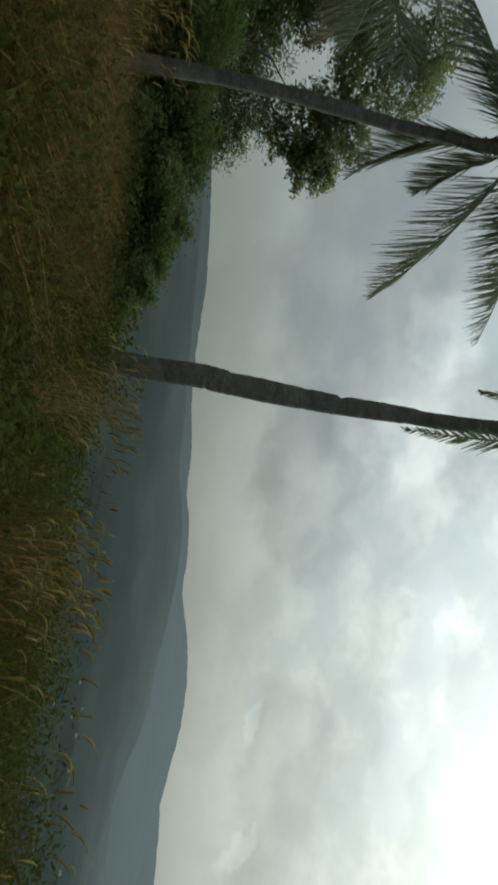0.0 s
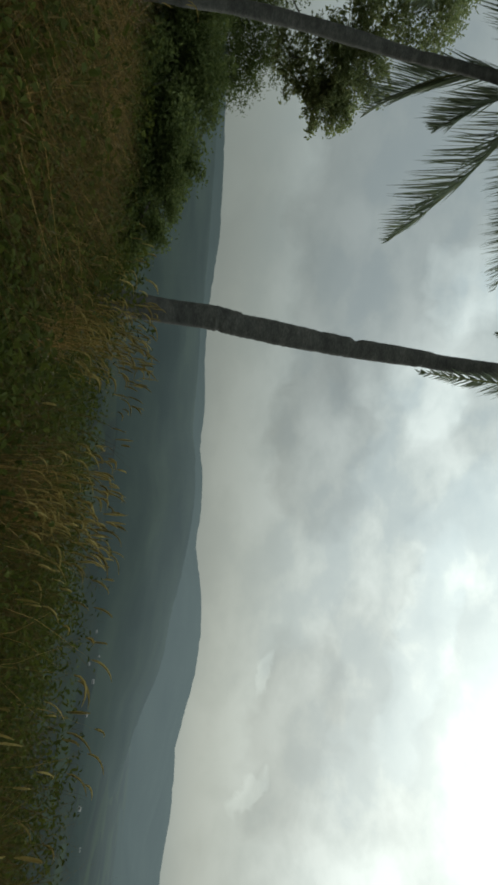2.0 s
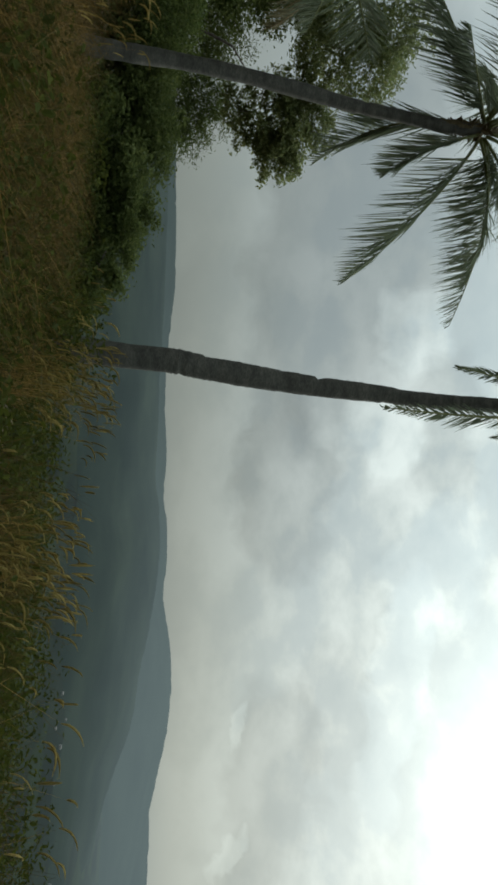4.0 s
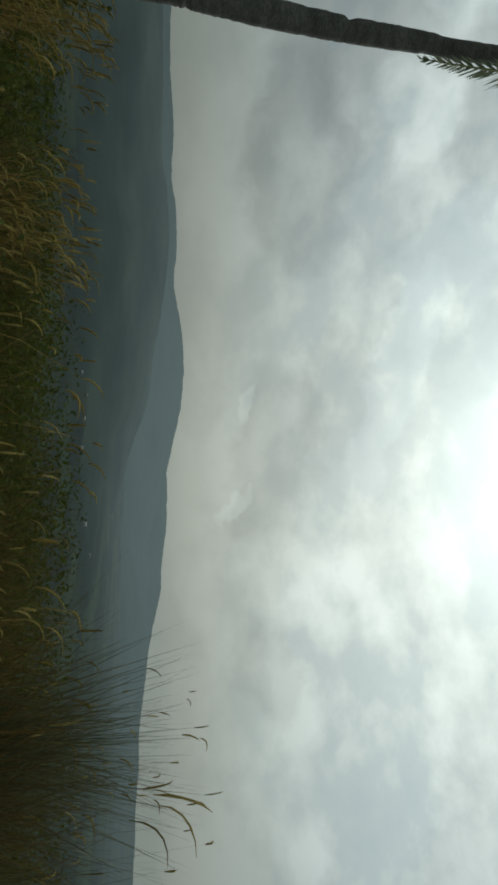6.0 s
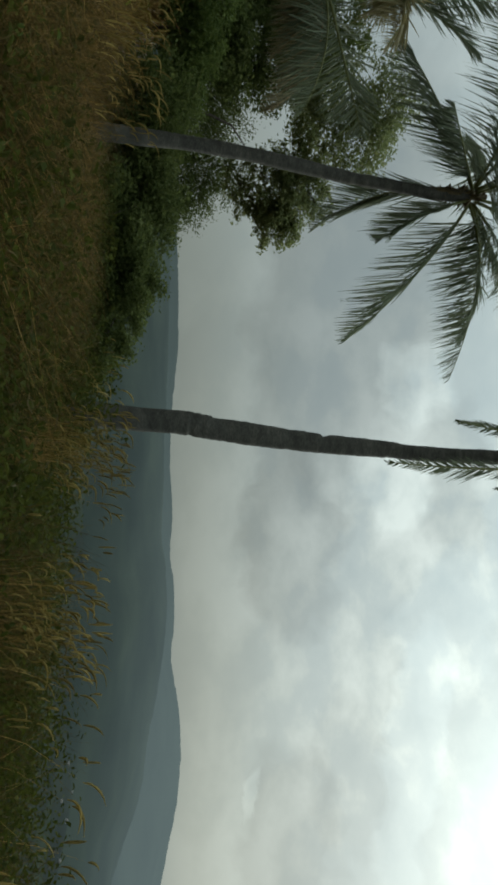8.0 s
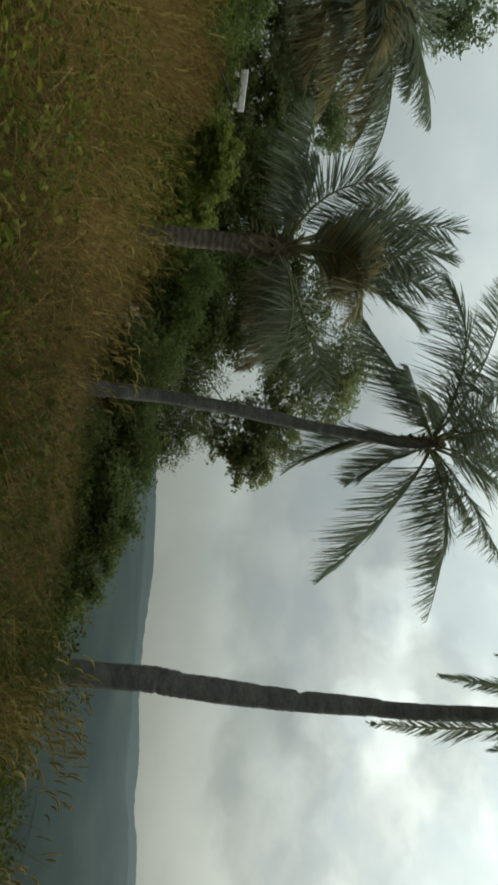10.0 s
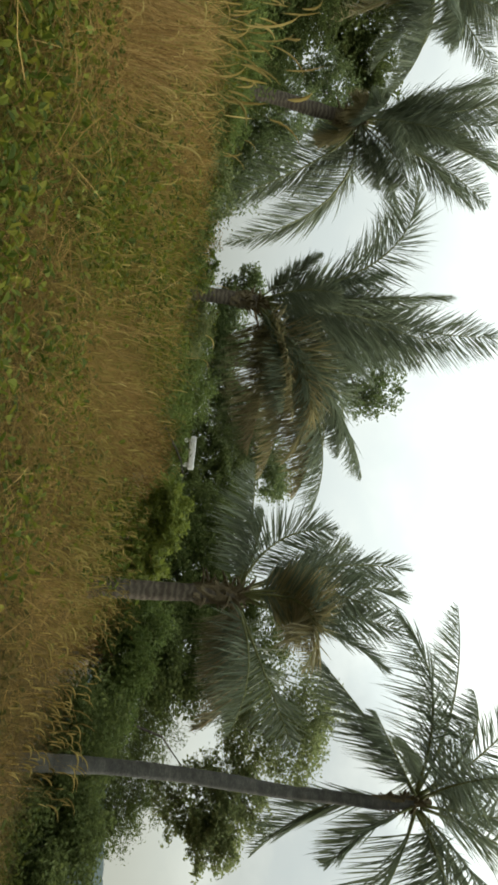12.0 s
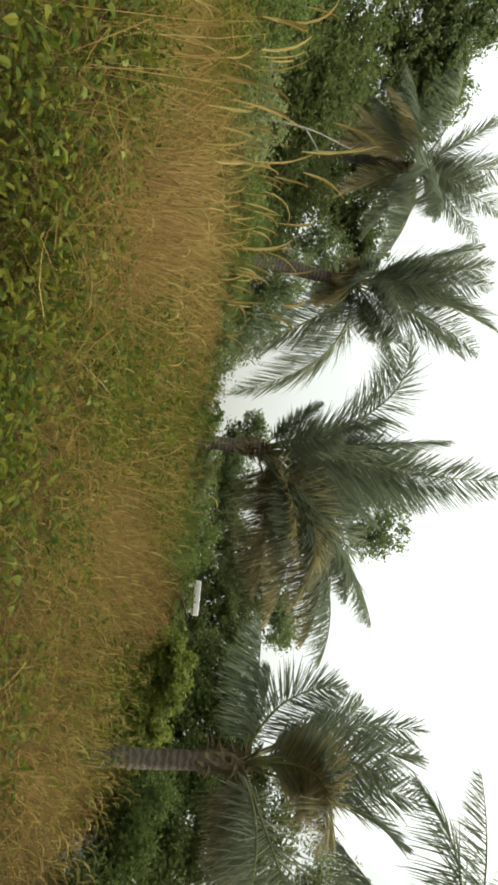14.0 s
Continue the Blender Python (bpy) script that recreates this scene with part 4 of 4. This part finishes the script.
def box(size, at=(0, 0, 0), bevel=0.012):
    bm = bmesh.new()
    bmesh.ops.create_cube(bm, size=1.0)
    for v in bm.verts:
        v.co = Vector((v.co.x * size[0] + at[0], v.co.y * size[1] + at[1], v.co.z * size[2] + at[2]))
    bmesh.ops.bevel(bm, geom=bm.edges[:], offset=bevel, segments=1, affect="EDGES")
    out = [tuple(v.co) for v in bm.verts], [[v.index for v in f.verts] for f in bm.faces]
    bm.free()
    return np.array(out[0]), out[1]


def low_wall():
    """A short whitewashed slab on two posts."""
    at = spot(-52.7, 20, 4.85)
    x, y = at[0], at[1]
    g = float(ground_height(x, y))
    ob = empty("bench", (x, y, g))
    ob.rotation_euler = (0, 0, radians(52))
    top = at[2] - g
    linked("seat", *box((1.0, 0.35, 0.17), (0, 0, top - 0.085)), WHITE_PAINT, ob)
    for side in (-0.36, 0.36):
        linked("leg", *box((0.12, 0.3, top - 0.13), (side, 0, (top - 0.13) / 2)), WHITE_PAINT, ob)
    return tagged(ob, "weathered white concrete bench among the shrubs", "bench")


low_wall()


# ---- grass and weeds ----
def scatter(r, count, left, right, near, far, power=1.0):
    """Places on the ground by bearing and distance."""
    a = np.radians(r.uniform(left, right, count))
    d = near + (far - near) * r.random(count) ** power
    x, y = d * np.sin(a), d * np.cos(a)
    return np.stack([x, y, ground_height(x, y)], 1)


def patchy(p, scale, seed):
    """A smooth value from 0 to 1 over the ground."""
    a = np.sin(p[:, 0] * scale + seed) * np.cos(p[:, 1] * scale * 1.3 - seed * 2) + 0.6 * np.sin((p[:, 0] + p[:, 1]) * scale * 2.1 + seed * 3)
    return 0.5 + a / 3.2


def tufts(r, roots, per, spread):
    """Blade roots gathered in tufts."""
    k = np.repeat(roots, per, axis=0)
    k[:, :2] += r.normal(0, spread, (len(k), 2))
    k[:, 2] = ground_height(k[:, 0], k[:, 1]) - 0.02
    return k


def stand_of_grass(name, label, mat, seed, roots, per, spread, tall, lean, width, low=0.55):
    r = np.random.default_rng(seed)
    root = tufts(r, roots, per, spread)
    k = len(root)
    h = tall * r.uniform(low, 1.1, k)
    tilt = r.normal(0, lean, (k, 2))
    tip = root + np.stack([tilt[:, 0] * h + 0.10 * h, tilt[:, 1] * h, h], 1)
    sag = np.stack([-tilt[:, 0] * h * 0.25, -tilt[:, 1] * h * 0.25, h * 0.12], 1)
    v, f = blades(root, tip, sag, width * r.uniform(0.6, 1.3, k), 3, seed)
    return tagged(linked(name, v, f, mat), label, "grass", kind="stuff"), tip


def seed_heads(name, label, seed, tips, length, thick, mat=None):
    """Bristly foxtail heads that nod from the tops of the stems."""
    r = np.random.default_rng(seed)
    k = len(tips)
    sides, steps = 4, 5
    turn = r.uniform(-np.pi, np.pi, k)
    out = np.stack([np.cos(turn) * 0.55 + 0.6, np.sin(turn) * 0.6, np.zeros(k)], 1)
    size = length * r.uniform(0.6, 1.25, k)
    s = np.linspace(0, 1, steps + 1)
    nod = r.uniform(0.35, 1.25, k)[:, None]
    line = tips[:, None] + (np.array([0, 0, 1.0]) * (s * (1 - 0.55 * nod * s))[..., None] + out[:, None] * (nod * s**1.7 * 0.75)[..., None]) * size[:, None, None]
    along = unit(np.gradient(line, axis=1))
    a = unit(np.cross(along, np.array([0.31, 0.5, 0.2])))
    b = np.cross(along, a)
    ang = np.linspace(0, 2 * np.pi, sides, endpoint=False)
    shape = np.array([0.35, 0.95, 1.0, 0.9, 0.6, 0.12])
    rad = thick * shape[None, :, None] * r.uniform(0.7, 1.3, (k, 1, 1)) * (1 + r.normal(0, 0.12, (k, steps + 1, sides)))
    verts = line[:, :, None] + rad[..., None] * (np.cos(ang)[None, None, :, None] * a[:, :, None] + np.sin(ang)[None, None, :, None] * b[:, :, None])
    verts = verts.reshape(-1, 3)
    i, j = np.meshgrid(np.arange(steps), np.arange(sides), indexing="ij")
    quad = np.stack([i * sides + j, i * sides + (j + 1) % sides, (i + 1) * sides + (j + 1) % sides, (i + 1) * sides + j], -1).reshape(-1, 4)
    faces = (np.arange(k)[:, None, None] * sides * (steps + 1) + quad[None]).reshape(-1, 4)
    # bristles that stand off the head
    per = 16
    pick = r.integers(1, steps, (k, per))
    idx = np.arange(k)[:, None]
    p = line[idx, pick] + (line[idx, pick + 1] - line[idx, pick]) * r.random((k, per, 1))
    d = unit(along[idx, pick] * 0.8 + r.standard_normal((k, per, 3)) * 0.75)
    e = p + d * thick * 2.4
    w = np.cross(d, along[idx, pick]) * thick * 0.22
    bristle = np.stack([p - w, p + w, e], 2).reshape(-1, 3)
    tri = np.arange(k * per * 3).reshape(-1, 3) + len(verts)
    return tagged(linked(name, np.vstack([verts, bristle]), faces.tolist() + tri.tolist(), mat or SEED), label, "grass", kind="stuff")


def thatch(name, label, seed, roots, per, spread, low, high, length, width, mat):
    """Loose straws tangled at all heights and angles."""
    r = np.random.default_rng(seed)
    k = np.repeat(roots, per, axis=0)
    n_k = len(k)
    k = k + np.stack([r.normal(0, spread, n_k), r.normal(0, spread, n_k), r.uniform(low, high, n_k)], 1)
    d = unit(r.standard_normal((n_k, 3)) * np.array([1, 1, 0.7])) * (length * r.uniform(0.4, 1.3, n_k))[:, None]
    sag = np.stack([np.zeros(n_k), np.zeros(n_k), 0.12 * length * r.standard_normal(n_k)], 1)
    v, f = blades(k - d / 2, k + d / 2, sag, width * r.uniform(0.6, 1.4, n_k), 3, seed)
    return tagged(linked(name, v, f, mat), label, "grass", kind="stuff")


def weeds(name, label, seed, roots, per, spread, tall, size, mat):
    """Trailing broad-leaved weeds: leaves at all heights on thin stems."""
    r = np.random.default_rng(seed)
    k = np.repeat(roots, per, axis=0)
    k = k + np.stack([r.normal(0, spread, len(k)), r.normal(0, spread, len(k)), np.repeat(tall * r.uniform(0.6, 1.1, len(roots)), per) * r.random(len(k)) ** 0.55], 1)
    v, f = leaves(k, size, r, 0.5, 0.8, True)
    return tagged(linked(name, v, f, mat), label, "weeds", kind="stuff")


def mounds(name, label, seed, spots, per, wide, tall, size, mat):
    """Lush weeds heaped in mounds of uneven height, each with its own leaf size."""
    r = np.random.default_rng(seed)
    k = len(spots)
    grown, broad = r.uniform(0.6, 1.15, k), r.uniform(0.65, 1.45, k)
    d = unit(r.standard_normal((k, per, 3)) * np.array([1, 1, 0.9]))
    d[..., 2] = np.abs(d[..., 2])
    reach = (r.random((k, per, 1)) ** 0.35) * grown[:, None, None]
    p = spots[:, None] + d * reach * np.array([wide, wide, tall])
    v, f = leaves(p.reshape(-1, 3), size * np.repeat(broad, per), r, 0.62, 0.9, True)
    return tagged(linked(name, v, f, mat), label, "weeds", kind="stuff")


r = np.random.default_rng(100)
# dry grass over the whole bank
roots = np.vstack([scatter(r, 1250, -92, -50, 2.8, 9, 0.7), scatter(r, 200, -114, -92, 4.5, 9), scatter(r, 500, -54, -38, 3.0, 9, 0.8), scatter(r, 420, -40, -18, 3.0, 6.0), scatter(r, 90, -18, -8, 3.2, 5.5)])
roots = roots[patchy(roots, 2.1, 2.0) > 0.5]
stand_of_grass("dry_grass", "tawny dry grass blades covering the bank", DRY_BLADE, 101, roots, 24, 0.15, 0.72, 0.5, 0.006)
roots = scatter(r, 2600, -114, -36, 8, 22)
roots = roots[patchy(roots, 0.9, 4.0) > 0.45]
stand_of_grass("dry_grass", "tawny dry grass farther up the bank", DRY_BLADE, 118, roots, 8, 0.2, 0.76, 0.55, 0.02)
roots = np.vstack([scatter(r, 600, -54, -34, 2.6, 7, 0.8), scatter(r, 650, -36, -12, 2.2, 6.2, 0.8), scatter(r, 120, -14, 62, 2.2, 4.6, 0.8), scatter(r, 700, -114, -50, 2.2, 5.5)])
stand_of_grass("brown_grass", "dark brown withered grass blades", BROWN_BLADE, 117, roots, 20, 0.14, 0.74, 0.45, 0.0055)
distant = scatter(r, 2600, -114, -38, 6, 24)
roots = np.vstack([scatter(r, 1000, -114, -46, 1.9, 8, 0.9), distant[patchy(distant, 0.9, 4.0) < 0.52]])
stand_of_grass("green_grass", "green grass blades among the dry ones", GREEN_BLADE, 102, roots, 14, 0.14, 0.68, 0.45, 0.0075)
roots = scatter(r, 150, -93, -81, 2.9, 4.4)
thatch("dry_tangle", "reddish broken straw in front of the ripe grass", 128, roots, 16, 0.2, 0.35, 0.95, 0.3, 0.0032, DRY_BLADE)
roots = np.vstack([scatter(r, 620, -92, -40, 2.6, 6.5), scatter(r, 80, -114, -92, 2.6, 5)])
thatch("loose_straw", "loose bent straws tangled in the grass", 106, roots[patchy(roots, 2.1, 2.0) > 0.52], 15, 0.20, 0.35, 0.88, 0.22, 0.0026, DRY_BLADE)
roots = scatter(r, 500, 62, 246, 1.6, 10)
stand_of_grass("short_grass", "short trodden grass around the standpoint", GREEN_BLADE, 121, roots, 14, 0.2, 0.16, 0.5, 0.006)
roots = np.vstack([scatter(r, 240, -42, -8, 2.4, 4.8), scatter(r, 60, -8, 60, 2.4, 4.4)])
thatch("withered_straw", "withered brown straws tangled in the grass", 122, roots, 14, 0.24, 0.3, 0.85, 0.16, 0.003, BROWN_BLADE)
# golden stand at the top of the bank
roots = np.vstack([scatter(r, 85, -91, -82.5, 4.4, 5.6), scatter(r, 10, -101, -91, 4.0, 5.0), scatter(r, 16, -82, -56, 5.5, 8.5)])
_, tips = stand_of_grass("golden_grass", "dense golden stalks of ripe grass", STRAW, 107, roots, 15, 0.10, 1.36, 0.2, 0.006)
pick = np.random.default_rng(5).random(len(tips)) < 0.11
seed_heads("ripe_seed_heads", "long pale gold arching seed heads", 108, tips[pick], 0.24, 0.0055, RIPE_SEED)
roots = np.vstack([scatter(r, 9, -100, -91, 3.0, 3.8), scatter(r, 7, -91, -84, 3.8, 4.6)])
_, tips = stand_of_grass("tall_grass", "tall arching stems over the ripe grass", STRAW, 119, roots, 3, 0.12, 1.50, 0.14, 0.0036, 0.78)
seed_heads("ripe_seed_heads", "large arching golden seed heads", 120, tips, 0.27, 0.0055, RIPE_SEED)
# stalks with nodding heads, in uneven clumps along the brow of the bank
def clumps(r, count, left, right, near, far, wide):
    """Roots drawn together into clumps, some with two stalks and some with many."""
    mid = scatter(r, count, left, right, near, far)
    k = np.repeat(mid, r.integers(2, 9, count), axis=0)
    k[:, :2] += r.normal(0, wide, (len(k), 2))
    k[:, 2] = ground_height(k[:, 0], k[:, 1])
    return k


roots = clumps(r, 62, -86, -42, 4.8, 10, 0.18)
_, tips = stand_of_grass("grass_stalk", "straw stalks of ripe foxtail grass on the bank", DRY_BLADE, 129, roots, 5, 0.12, 1.02, 0.22, 0.0036)
seed_heads("grass_seed_heads", "pale golden foxtail heads crowding the top of the bank", 130, tips, 0.135, 0.0062)
roots = np.vstack([clumps(r, 12, -46, -27, 3.6, 5.2, 0.16), clumps(r, 1, -9, -8, 4.9, 5.2, 0.05), clumps(r, 3, -5.5, -4, 4.5, 5.0, 0.05), clumps(r, 7, -4, -2.2, 3.8, 4.3, 0.05)])
_, tips = stand_of_grass("grass_stalk", "thin straw stalks of foxtail grass", DRY_BLADE, 103, roots, 4, 0.05, 1.02, 0.15, 0.003, 0.7)
seed_heads("grass_seed_heads", "golden bristly foxtail seed heads nodding over the grass", 104, tips, 0.125, 0.0048)
roots = np.vstack([clumps(r, 8, 9.2, 13, 3.3, 3.9, 0.06)])
_, tips = stand_of_grass("grass_stalk", "crowded straw stalks of one big foxtail tuft", DRY_BLADE, 132, roots, 4, 0.05, 1.02, 0.15, 0.003, 0.7)
seed_heads("grass_seed_heads", "dense golden foxtail heads of one big tuft", 133, tips, 0.125, 0.005)
roots = np.vstack([clumps(r, 7, 19, 36, 2.7, 3.7, 0.3), clumps(r, 13, 33, 56, 2.3, 3.5, 0.25)])
_, tips = stand_of_grass("grass_stalk", "thin straw stalks of foxtail grass", DRY_BLADE, 113, roots, 1, 0.14, 1.05, 0.24, 0.0034, 0.72)
seed_heads("grass_seed_heads", "pale foxtail seed heads standing singly over dark weeds", 114, tips, 0.15, 0.0048)
# brown tufts with drooping ears, all along the middle of the bank
late = np.random.default_rng(150)
roots = clumps(late, 46, -78, -40, 3.6, 6.8, 0.22)
_, tips = stand_of_grass("brown_grass", "tufts of tawny grass with drooping ears", DRY_BLADE, 151, roots, 5, 0.13, 0.98, 0.3, 0.0042, 0.72)
seed_heads("grass_seed_heads", "short tawny drooping ears over the dry bank", 152, tips[::2], 0.12, 0.0048)
roots = scatter(late, 460, -62, -40, 2.3, 6.0, 0.8)
stand_of_grass("dry_grass", "tawny and brown grass bent over the near bank", DRY_BLADE, 153, roots[::3], 22, 0.16, 0.74, 0.5, 0.005)
stand_of_grass("brown_grass", "dark withered grass in the gaps of the near bank", BROWN_BLADE, 154, np.vstack([roots[1::3], roots[2::3]]), 24, 0.16, 0.70, 0.45, 0.005)
thatch("loose_straw", "broken straws lying over the near bank", 155, roots[::3], 12, 0.2, 0.35, 0.86, 0.24, 0.0026, DRY_BLADE)
# broad-leaved weeds
roots = np.vstack([scatter(r, 2600, -114, -50, 2.0, 6.0, 0.8), scatter(r, 420, -54, -38, 2.0, 5.0)])
roots = np.vstack([roots[patchy(roots, 2.1, 2.0) < 0.55], scatter(r, 130, -94, -80, 3.2, 4.6)])
turn = np.degrees(np.arctan2(roots[:, 0], roots[:, 1]))
roots = roots[(turn < -60) | (late.random(len(roots)) < 0.28)]
weeds("weeds", "yellow-green broad-leaved weeds tangled in the grass", 105, roots, 40, 0.15, 0.84, 0.039, WEED_LEAF)
heaps = scatter(r, 260, -112, -58, 2.7, 5.4, 0.8)
heaps = heaps[patchy(heaps, 1.6, 0.7) < 0.55]
mounds("weeds", "mounds of lush broad-leaved weeds in front of the grass", 136, heaps, 130, 0.30, 0.88, 0.040, WEED_LEAF)
heaps = scatter(r, 52, -108, -60, 2.8, 4.8)
mounds("weeds", "fresh green large-leaved weeds in small heaps", 137, heaps[patchy(heaps, 2.4, 3.1) > 0.5], 80, 0.22, 0.90, 0.046, BRIGHT_LEAF)
heaps = np.vstack([scatter(r, 110, -27, -7, 2.8, 5.6), scatter(r, 60, 0, 8, 2.6, 4.6)])
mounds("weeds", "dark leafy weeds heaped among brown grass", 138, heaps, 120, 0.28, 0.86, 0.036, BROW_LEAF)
roots = scatter(r, 2400, -114, -40, 5.5, 18, 1.2)
roots = roots[patchy(roots, 0.9, 4.0) < 0.46]
weeds("weeds", "patches of leafy green weeds rising through the far grass", 126, roots, 30, 0.2, 1.02, 0.055, WEED_LEAF)
roots = np.vstack([scatter(r, 800, -42, -20, 2.0, 5.0), scatter(r, 900, -20, 0, 2.0, 5.0), scatter(r, 1300, -2, 64, 1.9, 5.0, 0.9), scatter(r, 1000, -26, 40, 4.5, 9)])
roots = roots[patchy(roots, 1.3, 1.7) > 0.28]
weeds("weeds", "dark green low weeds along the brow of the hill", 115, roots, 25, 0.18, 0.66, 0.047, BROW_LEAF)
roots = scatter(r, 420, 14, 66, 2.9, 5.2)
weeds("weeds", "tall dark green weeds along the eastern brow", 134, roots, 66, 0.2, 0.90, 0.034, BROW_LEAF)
roots = scatter(r, 110, 4, 50, 2.8, 5.0)
stand_of_grass("brown_grass", "withered brown grass standing among dark weeds", BROWN_BLADE, 135, roots, 16, 0.14, 0.98, 0.3, 0.0045)
roots = scatter(r, 60, -9.5, -3.5, 4.7, 5.8)
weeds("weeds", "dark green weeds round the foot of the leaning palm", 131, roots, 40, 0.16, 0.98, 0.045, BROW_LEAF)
# tall thin grass on the brow, to the east
roots = scatter(r, 60, 36, 49, 2.1, 3.3)
stand_of_grass("brown_grass", "tall withered brown grass along the brow", BROWN_BLADE, 123, roots, 16, 0.12, 1.12, 0.22, 0.005)
roots = scatter(r, 90, 49, 62, 2.0, 2.9)
stand_of_grass("brown_grass", "tall withered brown grass under the tall stems", BROWN_BLADE, 127, roots, 20, 0.12, 1.26, 0.2, 0.005)
roots = scatter(r, 11, 50.0, 52.2, 2.3, 2.5)
_, tips = stand_of_grass("tall_grass", "tall thin dark grass stems against the sky", DARK_BLADE, 109, roots, 60, 0.05, 1.46, 0.10, 0.0038)
seed_heads("tall_grass_heads", "thin dark spikes on tall grass", 110, tips[::16], 0.06, 0.0024)
roots = np.vstack([scatter(r, 8, 58.5, 61, 2.0, 2.3), scatter(r, 3, 54, 56, 2.2, 2.4)])
_, tips = stand_of_grass("tall_grass", "tall grass bending over at the brow", DARK_BLADE, 111, roots, 18, 0.07, 1.42, 0.16, 0.0036)
seed_heads("tall_grass_heads", "thin dark spikes on bending grass", 112, tips[::14], 0.06, 0.0024)


def arching_stalks():
    """Four long stalks that lean out to the east under heavy heads."""
    r = np.random.default_rng(124)
    foot = np.array([spot(b, 2.2) for b in (53.3, 53.6, 54.0, 54.8)])
    foot[:, 2] = ground_height(foot[:, 0], foot[:, 1])
    top = np.array([spot(b, 2.2, e) for b, e in ((55.6, -0.8), (56.0, 0.0), (56.6, 0.2), (57.4, -1.6))])
    v, f = blades(foot, top, np.stack([-0.05 * np.ones(4), np.zeros(4), 0.10 * np.ones(4)], 1), np.full(4, 0.0042), 8, 5)
    tagged(linked("tall_grass", v, f, DARK_BLADE), "long stalks leaning out under heavy heads", "grass", kind="stuff")
    seed_heads("tall_grass_heads", "large arching pale seed heads", 125, top, 0.19, 0.0036)


arching_stalks()


# ---- houses in the valley ----
def house(bearing, far, size, turn):
    """A small far house: walls with openings' recess, gable roof."""
    x, y, _ = spot(bearing, far)
    z = float(ground_height(x, y))
    ob = empty("house", (x, y, z))
    ob.rotation_euler = (0, 0, radians(turn))
    w, d, h = size, size * 0.65, size * 0.42
    linked("wall", *box((w, d, h), (0, 0, h / 2), 0.1), FAR_WALL, ob)
    v = [(-w * 0.56, -d * 0.6, h * 0.96), (w * 0.56, -d * 0.6, h * 0.96), (w * 0.56, 0, h * 1.5), (-w * 0.56, 0, h * 1.5), (-w * 0.56, d * 0.6, h * 0.96), (w * 0.56, d * 0.6, h * 0.96),
         (-w * 0.56, 0, h * 1.4), (w * 0.56, 0, h * 1.4)]
    linked("roof", v, [[0, 1, 2, 3], [3, 2, 5, 4], [0, 6, 7, 1], [6, 4, 5, 7], [0, 3, 4, 6], [1, 7, 5, 2]], FAR_ROOF, ob)
    for k in (-0.25, 0.25):
        linked("window", *box((w * 0.16, 0.3, h * 0.4), (w * k, -d / 2, h * 0.5), 0.03), WOOD, ob)
    return tagged(ob, "small pale house with a tin roof on the valley floor", "house", "houses in the valley")


r = np.random.default_rng(60)
for i in range(9):
    house(r.uniform(17, 36), r.uniform(960, 1180), r.uniform(4.0, 6.4), r.uniform(0, 180))
